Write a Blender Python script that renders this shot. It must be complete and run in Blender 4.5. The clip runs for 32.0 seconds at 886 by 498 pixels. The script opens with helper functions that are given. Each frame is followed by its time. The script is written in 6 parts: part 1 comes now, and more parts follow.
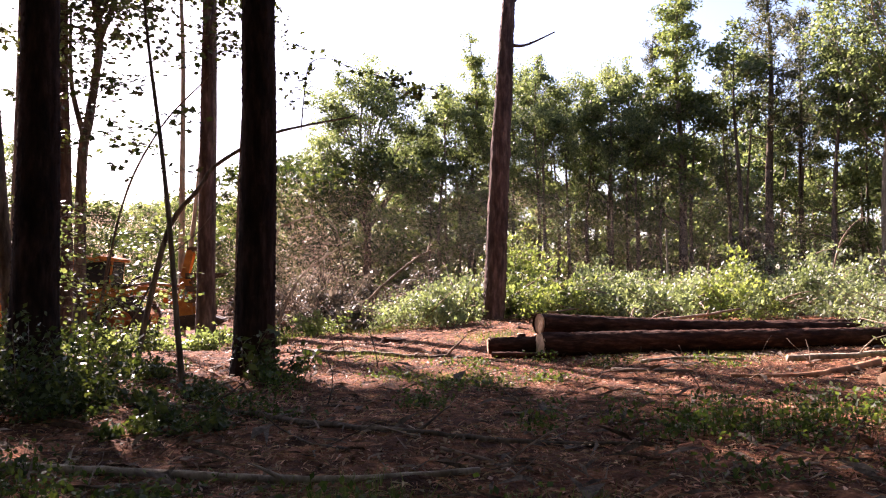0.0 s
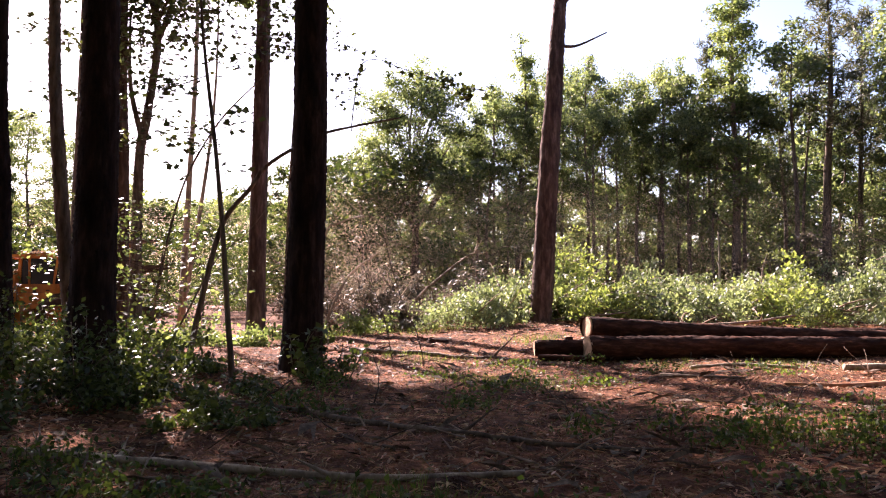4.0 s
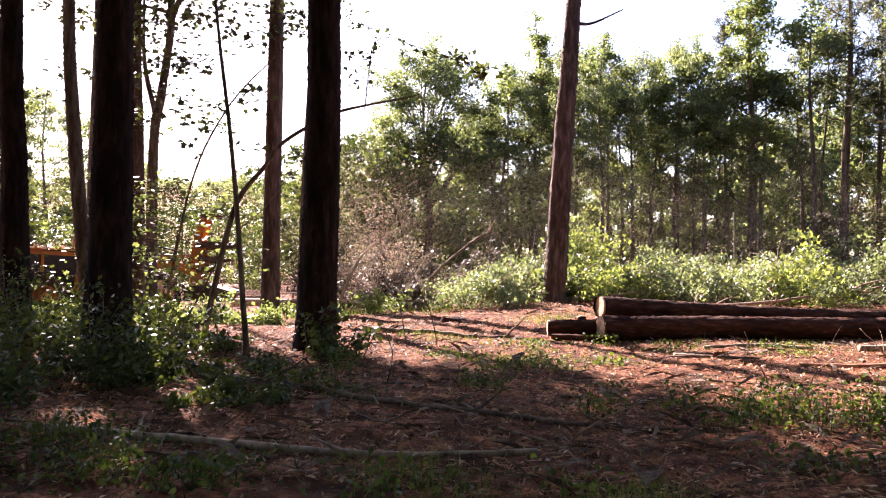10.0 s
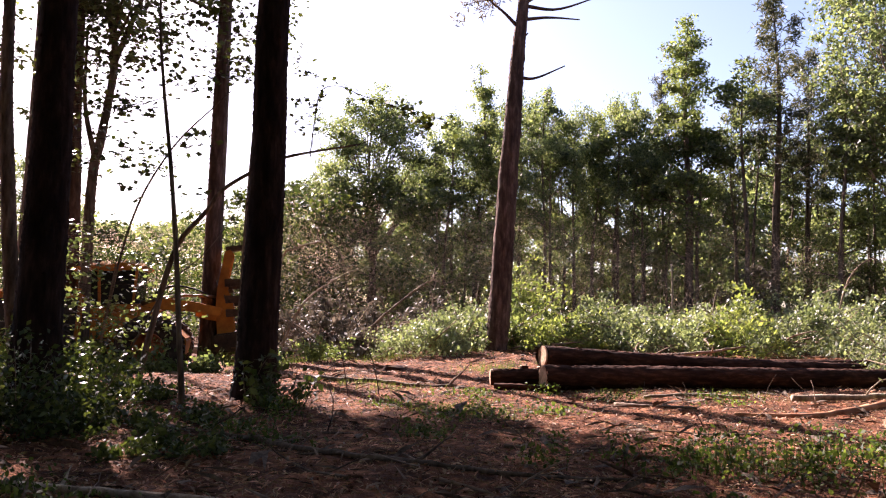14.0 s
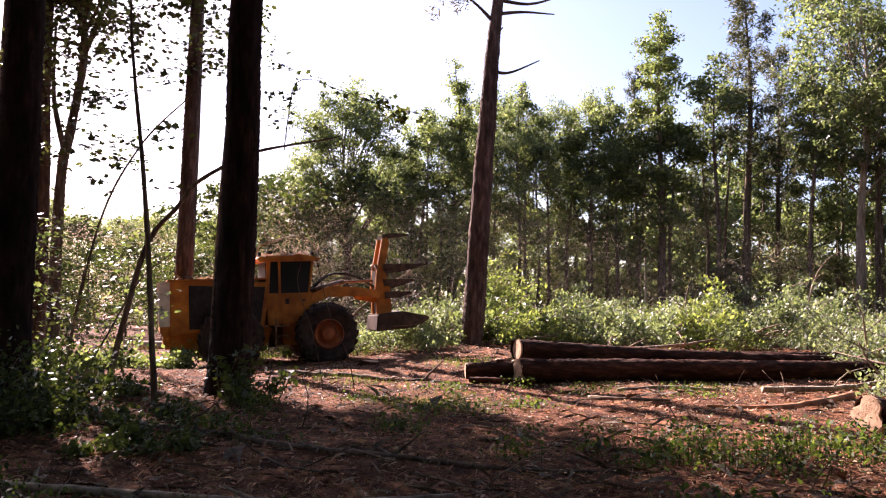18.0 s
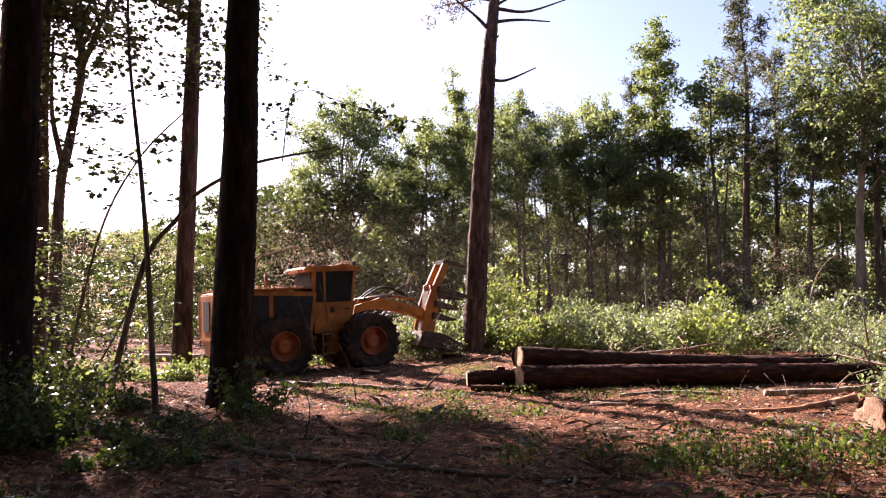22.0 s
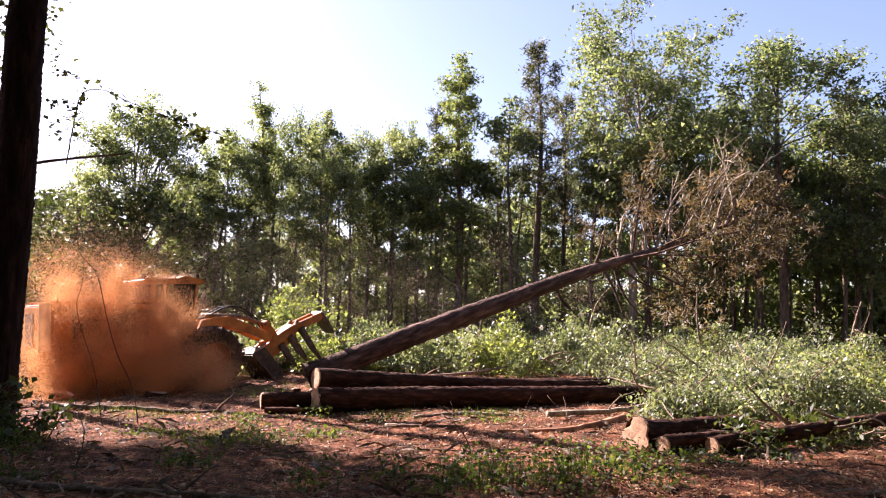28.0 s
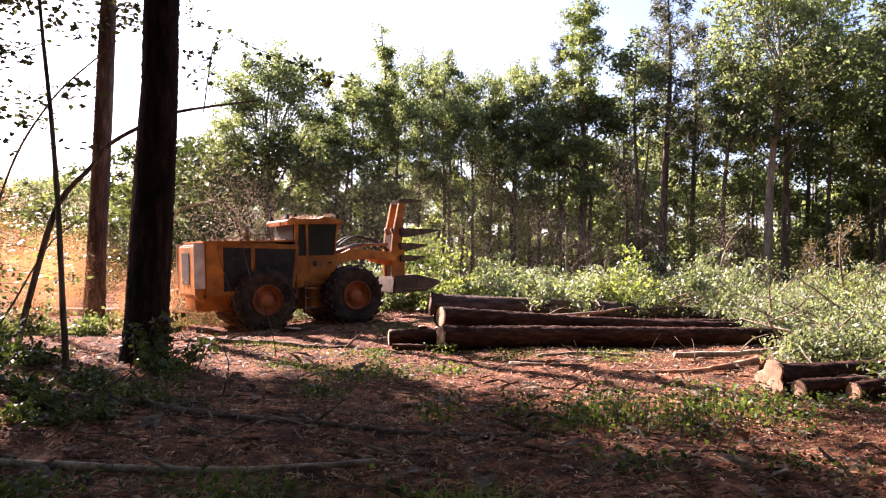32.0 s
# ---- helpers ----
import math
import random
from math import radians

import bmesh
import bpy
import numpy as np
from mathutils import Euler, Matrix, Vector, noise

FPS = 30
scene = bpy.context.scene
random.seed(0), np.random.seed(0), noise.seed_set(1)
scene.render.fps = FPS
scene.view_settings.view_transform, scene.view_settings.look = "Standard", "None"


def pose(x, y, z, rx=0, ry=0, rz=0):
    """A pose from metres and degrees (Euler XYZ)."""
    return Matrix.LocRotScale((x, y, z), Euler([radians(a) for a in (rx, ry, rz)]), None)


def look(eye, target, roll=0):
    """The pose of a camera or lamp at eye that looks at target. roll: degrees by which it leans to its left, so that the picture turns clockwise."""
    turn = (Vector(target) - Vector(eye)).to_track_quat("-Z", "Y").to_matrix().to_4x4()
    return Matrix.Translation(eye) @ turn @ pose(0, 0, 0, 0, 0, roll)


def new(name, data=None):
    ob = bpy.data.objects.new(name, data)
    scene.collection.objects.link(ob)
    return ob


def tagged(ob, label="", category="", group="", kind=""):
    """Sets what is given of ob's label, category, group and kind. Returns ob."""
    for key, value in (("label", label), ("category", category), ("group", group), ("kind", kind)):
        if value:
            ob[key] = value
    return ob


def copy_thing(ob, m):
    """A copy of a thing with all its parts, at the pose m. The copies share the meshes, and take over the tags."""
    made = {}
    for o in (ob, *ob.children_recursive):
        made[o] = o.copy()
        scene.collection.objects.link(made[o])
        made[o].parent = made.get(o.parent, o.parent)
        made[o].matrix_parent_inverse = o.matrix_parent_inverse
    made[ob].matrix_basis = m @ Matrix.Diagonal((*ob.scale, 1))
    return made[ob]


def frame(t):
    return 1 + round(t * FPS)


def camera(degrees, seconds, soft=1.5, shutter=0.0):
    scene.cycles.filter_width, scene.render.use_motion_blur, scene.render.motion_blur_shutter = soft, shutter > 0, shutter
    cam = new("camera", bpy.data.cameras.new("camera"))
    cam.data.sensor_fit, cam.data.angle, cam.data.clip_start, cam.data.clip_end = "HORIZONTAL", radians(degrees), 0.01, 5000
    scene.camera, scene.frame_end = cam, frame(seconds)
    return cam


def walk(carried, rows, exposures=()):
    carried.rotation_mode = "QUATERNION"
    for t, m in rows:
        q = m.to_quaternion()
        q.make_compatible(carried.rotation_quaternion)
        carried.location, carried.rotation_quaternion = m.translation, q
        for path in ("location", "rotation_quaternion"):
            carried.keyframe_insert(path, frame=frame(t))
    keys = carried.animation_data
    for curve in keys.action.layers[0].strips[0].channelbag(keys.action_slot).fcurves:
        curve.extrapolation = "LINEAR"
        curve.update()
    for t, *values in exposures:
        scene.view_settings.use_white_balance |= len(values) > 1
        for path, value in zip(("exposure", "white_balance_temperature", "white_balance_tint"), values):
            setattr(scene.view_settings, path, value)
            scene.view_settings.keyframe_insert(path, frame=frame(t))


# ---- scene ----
cam = camera(59.0, 32.0, soft=1.15)
EYE = (0.0, 0.0, 1.6)
# seconds, yaw, pitch, roll of the hand-held camera, which turns on the spot
TURNS = [
    (0, 0.02, 2.28, 0.22), (0.5, 0.44, 2.22, 0.17), (1, 0.99, 1.96, 0.01), (1.5, 2.03, 2.13, 0.02), (2, 2.52, 2.25, -0.36),
    (2.5, 2.69, 2.28, -0.39), (3, 3.00, 2.28, -0.31), (3.5, 3.25, 2.36, -0.46), (5.5, 3.84, 2.14, -1.10), (6, 3.64, 2.12, -0.87),
    (6.5, 3.09, 2.03, -0.63), (7, 2.02, 1.47, -0.72), (7.5, 0.74, 0.82, -0.99), (8, 0.19, 0.69, -0.84), (8.5, 1.21, 0.89, -0.48),
    (9, 4.07, 1.14, -0.15), (9.5, 5.21, 0.97, -0.48), (10, 4.44, 0.80, -0.88), (10.5, 1.14, 1.23, -1.58), (11, 0.51, 1.55, -1.42),
    (11.5, 0.33, 2.37, -1.31), (12, 0.43, 3.28, -1.34), (12.5, 0.70, 3.85, -1.86), (13, 0.90, 4.08, -2.01), (13.5, 0.68, 4.20, -2.01),
    (14, 0.31, 4.40, -1.42), (14.5, -0.02, 4.61, -0.99), (15, -0.77, 4.62, -0.56), (15.5, -1.13, 4.61, -0.56), (17.5, -1.42, 4.25, -0.86),
    (18, -1.50, 4.02, -1.22), (18.5, -1.57, 4.03, -1.01), (19, -1.67, 4.06, -1.07), (19.5, -1.53, 3.99, -1.12), (20, -1.39, 3.91, -1.09),
    (20.5, -1.30, 3.79, -1.13), (21, -1.40, 4.07, -0.90), (21.5, -1.47, 4.52, -0.51), (22, -1.46, 4.62, -0.31), (22.5, -1.42, 4.51, -0.54),
    (23, -1.30, 4.50, -0.86), (23.5, -1.26, 4.46, -0.59), (24, -1.44, 4.28, -0.47), (24.5, -1.73, 4.34, -0.08), (26.5, -6.12, 6.31, -1.08),
    (27, -9.43, 6.55, -1.43), (27.5, -13.65, 6.68, -1.63), (28, -16.02, 6.40, -1.43), (28.5, -16.41, 6.12, -1.22), (29, -14.40, 5.26, -1.16),
    (29.5, -11.31, 4.48, -1.10), (30, -8.45, 3.48, -1.60), (30.5, -7.10, 3.03, -1.70), (31, -6.62, 2.99, -1.83), (31.5, -6.85, 2.90, -1.82),
    (32, -7.05, 1.77, -1.56)]
# seconds, stops: the clip's camera brightens as it looks down into the shade
STOPS = [(0, 2.58), (6, 2.56), (8, 2.72), (9.5, 2.84), (10.8, 2.76), (12.5, 2.39), (15, 2.25), (24, 2.27), (26.5, 2.17), (27.2, 2.15), (28, 2.31), (30, 2.49), (32, 2.59)]
walk(cam, [(t, pose(*EYE, 90 + p, r, y)) for t, y, p, r in TURNS], [(t, s, 6300, 33) for t, s in STOPS])

# ---- light ----
SUN_AZ, SUN_EL = radians(-34.0), radians(33.0)
world = bpy.data.worlds.new("sky")
scene.world = world
world.use_nodes = True
sky = world.node_tree.nodes.new("ShaderNodeTexSky")
sky.sky_type, sky.sun_disc = "NISHITA", False
sky.sun_elevation, sky.sun_rotation = SUN_EL, SUN_AZ
sky.air_density, sky.dust_density, sky.ozone_density = 1.0, 1.25, 1.0
world.node_tree.links.new(sky.outputs[0], world.node_tree.nodes["Background"].inputs[0])
world.node_tree.nodes["Background"].inputs[1].default_value = 0.051
sun_way = Vector((math.sin(SUN_AZ) * math.cos(SUN_EL), math.cos(SUN_AZ) * math.cos(SUN_EL), math.sin(SUN_EL)))
sun = new("sun", bpy.data.lights.new("sun", "SUN"))
sun.data.energy, sun.data.angle, sun.data.color = 5.0, radians(0.6), (1.0, 0.89, 0.76)
sun.matrix_world = look(sun_way * 60, (0, 0, 0))


# ---- materials ----
def mat(name, c1, c2, scale=(4, 4, 4), rough=0.8, bump=0.3, metal=0.0, c3=None, island=0.0, trans=0.0, trans_col=None, spec=0.4, big=0.5, detail=8.0, bump_scale=3.0, coarse=0.25):
    m = bpy.data.materials.new(name)
    m.use_nodes = True
    nt = m.node_tree
    n, l = nt.nodes, nt.links
    bs = n["Principled BSDF"]
    co = n.new("ShaderNodeTexCoord")
    mp = n.new("ShaderNodeMapping")
    mp.inputs["Scale"].default_value = scale
    l.new(co.outputs["Object"], mp.inputs[0])
    t1 = n.new("ShaderNodeTexNoise")
    t1.inputs["Scale"].default_value, t1.inputs["Detail"].default_value, t1.inputs["Roughness"].default_value = 1.0, detail, 0.65
    l.new(mp.outputs[0], t1.inputs["Vector"])
    rp = n.new("ShaderNodeValToRGB")
    e = rp.color_ramp.elements
    e[0].position, e[1].position = 0.32, 0.68
    e[0].color, e[1].color = (*c1, 1), (*c2, 1)
    if c3:
        k = rp.color_ramp.elements.new(0.52)
        k.color = (*c3, 1)
    l.new(t1.outputs["Fac"], rp.inputs[0])
    t2 = n.new("ShaderNodeTexNoise")
    t2.inputs["Scale"].default_value, t2.inputs["Detail"].default_value = coarse, 3.0
    l.new(mp.outputs[0], t2.inputs["Vector"])
    mr = n.new("ShaderNodeMapRange")
    mr.inputs["From Min"].default_value, mr.inputs["From Max"].default_value = 0.3, 0.7
    mr.inputs["To Min"].default_value, mr.inputs["To Max"].default_value = 1 - big, 1 + big * 0.5
    l.new(t2.outputs["Fac"], mr.inputs["Value"])
    hs = n.new("ShaderNodeHueSaturation")
    l.new(rp.outputs[0], hs.inputs["Color"])
    last = mr.outputs[0]
    if island:
        ge = n.new("ShaderNodeNewGeometry")
        m2 = n.new("ShaderNodeMapRange")
        m2.inputs["To Min"].default_value, m2.inputs["To Max"].default_value = 1 - island, 1 + island
        l.new(ge.outputs["Random Per Island"], m2.inputs["Value"])
        mu = n.new("ShaderNodeMath")
        mu.operation = "MULTIPLY"
        l.new(last, mu.inputs[0])
        l.new(m2.outputs[0], mu.inputs[1])
        last = mu.outputs[0]
        m3 = n.new("ShaderNodeMapRange")
        m3.inputs["To Min"].default_value, m3.inputs["To Max"].default_value = 0.5 + island * 0.07, 0.5 - island * 0.05
        l.new(ge.outputs["Random Per Island"], m3.inputs["Value"])
        l.new(m3.outputs[0], hs.inputs["Hue"])
    l.new(last, hs.inputs["Value"])
    l.new(hs.outputs[0], bs.inputs["Base Color"])
    bs.inputs["Roughness"].default_value, bs.inputs["Metallic"].default_value = rough, metal
    bs.inputs["Specular IOR Level"].default_value = spec
    if bump:
        t3 = n.new("ShaderNodeTexNoise")
        t3.inputs["Scale"].default_value, t3.inputs["Detail"].default_value = bump_scale, 6.0
        l.new(mp.outputs[0], t3.inputs["Vector"])
        bp = n.new("ShaderNodeBump")
        bp.inputs["Strength"].default_value, bp.inputs["Distance"].default_value = bump, 0.05
        l.new(t3.outputs["Fac"], bp.inputs["Height"])
        l.new(bp.outputs[0], bs.inputs["Normal"])
    if trans:
        tr = n.new("ShaderNodeBsdfTranslucent")
        h2 = n.new("ShaderNodeMix")
        h2.data_type, h2.blend_type = "RGBA", "MULTIPLY"
        h2.inputs["Factor"].default_value = 1.0
        l.new(hs.outputs[0], h2.inputs["A"])
        h2.inputs["B"].default_value = (*(trans_col or (1, 1, 1)), 1)
        l.new(h2.outputs["Result"], tr.inputs["Color"])
        mx = n.new("ShaderNodeMixShader")
        mx.inputs[0].default_value = trans
        l.new(bs.outputs[0], mx.inputs[1])
        l.new(tr.outputs[0], mx.inputs[2])
        l.new(mx.outputs[0], n["Material Output"].inputs[0])
    return m


M_SOIL = mat("forest_floor", (0.026, 0.011, 0.007), (0.42, 0.185, 0.092), (4.5, 4.5, 4.5), 0.95, 1.0, c3=(0.15, 0.06, 0.03), spec=0.1, big=0.75, detail=14, bump_scale=5.0, coarse=0.3)
M_STRAW = mat("pine_straw", (0.24, 0.108, 0.05), (0.64, 0.4, 0.22), (3, 3, 3), 0.6, 0.0, island=0.5, spec=0.25, trans=0.2)
M_CHIP = mat("wood_chips", (0.19, 0.078, 0.04), (0.56, 0.31, 0.175), (3, 3, 3), 0.75, 0.0, island=0.55, spec=0.12)
# Near-black base colour carries the backlit dark of the near trunks.
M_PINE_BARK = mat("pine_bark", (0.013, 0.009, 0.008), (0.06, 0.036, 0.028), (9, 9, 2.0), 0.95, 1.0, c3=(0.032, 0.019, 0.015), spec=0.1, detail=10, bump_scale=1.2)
M_RED_BARK = mat("red_pine_bark", (0.055, 0.037, 0.03), (0.21, 0.14, 0.11), (9, 9, 2.0), 0.95, 1.0, c3=(0.115, 0.072, 0.056), spec=0.12, detail=10, bump_scale=1.2)
M_BARK = mat("grey_bark", (0.06, 0.045, 0.035), (0.24, 0.18, 0.13), (12, 12, 2.5), 0.95, 0.8, spec=0.15, bump_scale=1.3)
M_PALE_BARK = mat("pale_bark", (0.20, 0.15, 0.10), (0.46, 0.38, 0.28), (10, 10, 2.0), 0.9, 0.6, spec=0.2)
M_LOG_BARK = mat("log_bark", (0.02, 0.009, 0.006), (0.125, 0.056, 0.034), (2.2, 9, 9), 0.95, 1.0, c3=(0.05, 0.022, 0.014), spec=0.12, bump_scale=1.3)
M_CUT = mat("cut_wood", (0.48, 0.28, 0.16), (0.7, 0.47, 0.31), (14, 14, 14), 0.85, 0.3, spec=0.2, big=0.35)
M_STICK = mat("dead_wood", (0.17, 0.115, 0.08), (0.38, 0.28, 0.2), (6, 6, 6), 0.9, 0.4, spec=0.2)
M_LEAF = mat("broad_leaf", (0.072, 0.086, 0.039), (0.17, 0.184, 0.085), (0.6, 0.6, 0.6), 0.48, 0.0, island=0.5, trans=0.54, trans_col=(2.3, 2.5, 1.45), spec=0.4)
M_LEAF_B = mat("dark_leaf", (0.067, 0.081, 0.04), (0.156, 0.17, 0.082), (0.6, 0.6, 0.6), 0.48, 0.0, island=0.5, trans=0.53, trans_col=(2.25, 2.5, 1.5), spec=0.4)
M_LEAF_Y = mat("light_leaf", (0.072, 0.092, 0.032), (0.165, 0.18, 0.068), (0.6, 0.6, 0.6), 0.45, 0.0, island=0.4, trans=0.5, trans_col=(2.0, 2.2, 1.4), spec=0.45)
M_NEEDLE = mat("pine_needles", (0.045, 0.06, 0.032), (0.12, 0.13, 0.075), (0.6, 0.6, 0.6), 0.55, 0.0, island=0.4, trans=0.35, trans_col=(1.8, 1.6, 1.0), spec=0.4)
M_NEEDLE_BR = mat("browning_needles", (0.07, 0.065, 0.035), (0.16, 0.13, 0.075), (0.6, 0.6, 0.6), 0.6, 0.0, island=0.4, trans=0.35, trans_col=(1.7, 1.4, 0.9), spec=0.3)
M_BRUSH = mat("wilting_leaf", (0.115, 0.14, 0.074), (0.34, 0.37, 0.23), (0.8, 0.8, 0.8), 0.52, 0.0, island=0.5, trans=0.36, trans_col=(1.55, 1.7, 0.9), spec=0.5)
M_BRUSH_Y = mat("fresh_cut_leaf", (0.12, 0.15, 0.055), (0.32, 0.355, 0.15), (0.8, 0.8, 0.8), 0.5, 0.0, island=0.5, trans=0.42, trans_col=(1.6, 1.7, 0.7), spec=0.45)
M_HUMUS = mat("old_leaf", (0.05, 0.024, 0.013), (0.15, 0.075, 0.04), (0.8, 0.8, 0.8), 0.8, 0.0, island=0.5, trans=0.15, spec=0.1)
M_BRUSH_BR = mat("dry_leaf", (0.065, 0.055, 0.038), (0.185, 0.155, 0.105), (0.8, 0.8, 0.8), 0.6, 0.0, island=0.45, trans=0.3, spec=0.3)
# Dark, barely see-through leaf; also put on the far maples to dim them.
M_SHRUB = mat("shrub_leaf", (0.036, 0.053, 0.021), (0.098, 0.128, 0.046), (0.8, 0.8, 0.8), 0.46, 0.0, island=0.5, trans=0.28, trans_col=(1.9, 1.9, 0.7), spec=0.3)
# Leaf copy with the dark of leaves against bright sky in its colour.
M_LEAF_NEAR = mat("shaded_leaf", (0.034, 0.046, 0.02), (0.085, 0.1, 0.042), (0.8, 0.8, 0.8), 0.45, 0.0, island=0.45, trans=0.3, trans_col=(1.9, 2.0, 0.7), spec=0.4)
M_GRASS = mat("grass", (0.08, 0.13, 0.03), (0.22, 0.26, 0.08), (1, 1, 1), 0.6, 0.0, island=0.4, trans=0.4, trans_col=(1.3, 1.3, 0.7), spec=0.3)
M_DRY_LEAF = mat("dry_leaf_pale", (0.2, 0.13, 0.08), (0.5, 0.38, 0.26), (1, 1, 1), 0.7, 0.0, island=0.5, trans=0.25, spec=0.2)
M_WEED = mat("weed_leaf", (0.037, 0.058, 0.019), (0.1, 0.138, 0.047), (1, 1, 1), 0.55, 0.0, island=0.5, trans=0.42, trans_col=(1.9, 1.9, 0.7), spec=0.25)
M_DUST = mat("red_dust", (0.76, 0.37, 0.15), (0.88, 0.49, 0.23), (1, 1, 1), 1.0, 0.0, trans=0.5, spec=0.0, big=0.1)
M_DUST_TAN = mat("tan_dust", (0.72, 0.52, 0.36), (0.85, 0.66, 0.48), (1, 1, 1), 1.0, 0.0, trans=0.5, spec=0.0, big=0.1)
M_YELLOW = mat("machine_paint", (0.33, 0.1, 0.012), (0.62, 0.23, 0.026), (2.6, 2.6, 2.6), 0.55, 0.1, spec=0.35, big=0.4)
M_STEEL = mat("worn_steel", (0.1, 0.05, 0.026), (0.34, 0.19, 0.1), (5, 5, 5), 0.5, 0.15, metal=0.4, spec=0.5)
M_DARK_STEEL = mat("dark_steel", (0.03, 0.02, 0.014), (0.13, 0.075, 0.045), (5, 5, 5), 0.5, 0.2, metal=0.4, spec=0.5)
M_BLACK = mat("black_mesh", (0.012, 0.011, 0.01), (0.03, 0.026, 0.022), (20, 20, 20), 0.6, 0.2, spec=0.3)
M_GLASS = mat("dark_glass", (0.012, 0.013, 0.014), (0.025, 0.026, 0.028), (1, 1, 1), 0.16, 0.0, spec=0.25)
M_RUBBER = mat("dusty_rubber", (0.022, 0.016, 0.013), (0.085, 0.055, 0.04), (4, 4, 4), 0.9, 0.3, spec=0.2)
M_RIM = mat("rim_paint", (0.26, 0.065, 0.02), (0.42, 0.125, 0.035), (4, 4, 4), 0.6, 0.1, spec=0.35)
M_SUNLIT_EDGE = mat("sunlit_edge", (0.62, 0.55, 0.45), (0.8, 0.74, 0.64), (4, 4, 4), 0.45, 0.0, spec=0.4)


# ---- mesh helpers ----
class Geo:
    def __init__(self):
        self.v, self.f, self.n = [], [], 0

    def add(self, v, f):
        v = np.asarray(v, float)
        self.v.append(v)
        self.f.extend((np.asarray(f) + self.n).tolist() if not isinstance(f, list) else [[i + self.n for i in q] for q in f])
        self.n += len(v)

    def tube(self, pts, radii, n=8, rng=None, rough=0.0, caps=True):
        pts = np.asarray(pts, float)
        k = len(pts)
        radii = np.broadcast_to(np.asarray(radii, float), (k,))
        d = np.gradient(pts, axis=0)
        d /= np.linalg.norm(d, axis=1)[:, None] + 1e-9
        ref = np.array([0, 0, 1.0]) if abs(d[0, 2]) < 0.9 else np.array([1.0, 0, 0])
        a = np.cross(d, ref)
        a /= np.linalg.norm(a, axis=1)[:, None] + 1e-9
        b = np.cross(d, a)
        th = np.arange(n) * 2 * np.pi / n
        r = radii[:, None] * np.ones((1, n))
        if rough:
            r = r * (1 + rough * rng.normal(size=(k, n)))
        v = pts[:, None] + r[..., None] * (np.cos(th)[None, :, None] * a[:, None] + np.sin(th)[None, :, None] * b[:, None])
        f = [[i * n + j, i * n + (j + 1) % n, (i + 1) * n + (j + 1) % n, (i + 1) * n + j] for i in range(k - 1) for j in range(n)]
        if caps:
            f += [list(range(n))[::-1], [(k - 1) * n + j for j in range(n)]]
        self.add(v.reshape(-1, 3), f)

    def leaves(self, c, size, rng, aspect=0.55, up=0.6, star=False, droop=0.0, tri=False, facing=None):
        c = np.asarray(c, float)
        m = len(c)
        nn = rng.normal(size=(m, 3)) + np.array([0, 0, up]) if facing is None else facing + rng.normal(0, 0.75, (m, 3))
        nn /= np.linalg.norm(nn, axis=1)[:, None]
        a = np.cross(nn, rng.normal(size=(m, 3)))
        a /= np.linalg.norm(a, axis=1)[:, None]
        a[:, 2] -= droop
        b = np.cross(nn, a)
        s = size * rng.uniform(0.6, 1.35, m)[:, None]
        if star:
            ang = np.arange(10) * np.pi / 5
            rad = np.where(np.arange(10) % 2 == 0, 0.52, 0.32) * np.array([1.2, 1.1, 0.95, 1, 0.8, 0.9, 0.6, 0.9, 0.95, 1.1])
            v = c[:, None] + s[:, None] * rad[None, :, None] * (np.cos(ang)[None, :, None] * a[:, None] + np.sin(ang)[None, :, None] * b[:, None])
            self.add(v.reshape(-1, 3), np.arange(m * 10).reshape(m, 10))
        elif tri:
            v = np.stack([c - a * s * 0.5, c + a * s * 0.35 + b * s * aspect * 0.6, c + a * s * 0.5 - b * s * aspect * 0.5], 1)
            self.add(v.reshape(-1, 3), np.arange(m * 3).reshape(m, 3))
        else:
            fold = nn * s * 0.08
            v = np.stack([c - a * s * 0.5, c + b * s * aspect * 0.5 + fold, c + a * s * 0.5, c - b * s * aspect * 0.5 + fold], 1)
            self.add(v.reshape(-1, 3), np.arange(m * 4).reshape(m, 4))

    def prism(self, outline, y0, y1):
        k = len(outline)
        v = [(x, y0, z) for x, z in outline] + [(x, y1, z) for x, z in outline]
        self.add(v, [list(range(k)), list(range(2 * k - 1, k - 1, -1))] + [[i, k + i, k + (i + 1) % k, (i + 1) % k] for i in range(k)])

    def lathe(self, prof, n=32, axis="y"):
        k = len(prof)
        th = np.arange(n) * 2 * np.pi / n
        p = np.asarray(prof, float)
        c, s = np.cos(th), np.sin(th)
        if axis == "y":
            v = np.stack([p[:, 1][:, None] * c, np.repeat(p[:, 0][:, None], n, 1), p[:, 1][:, None] * s], -1)
        else:
            v = np.stack([p[:, 1][:, None] * c, p[:, 1][:, None] * s, np.repeat(p[:, 0][:, None], n, 1)], -1)
        self.add(v.reshape(-1, 3), [[i * n + j, (i + 1) * n + j, (i + 1) * n + (j + 1) % n, i * n + (j + 1) % n] for i in range(k - 1) for j in range(n)])

    def data(self, name, material, smooth=True, bevel=0.0):
        me = bpy.data.meshes.new(name)
        me.from_pydata(np.concatenate(self.v).tolist(), [], self.f)
        if bevel:
            bm = bmesh.new()
            bm.from_mesh(me)
            bmesh.ops.recalc_face_normals(bm, faces=bm.faces)
            bmesh.ops.bevel(bm, geom=[e for e in bm.edges if len(e.link_faces) == 2 and e.calc_face_angle(0) > 0.5], offset=bevel, segments=2, affect="EDGES", clamp_overlap=True)
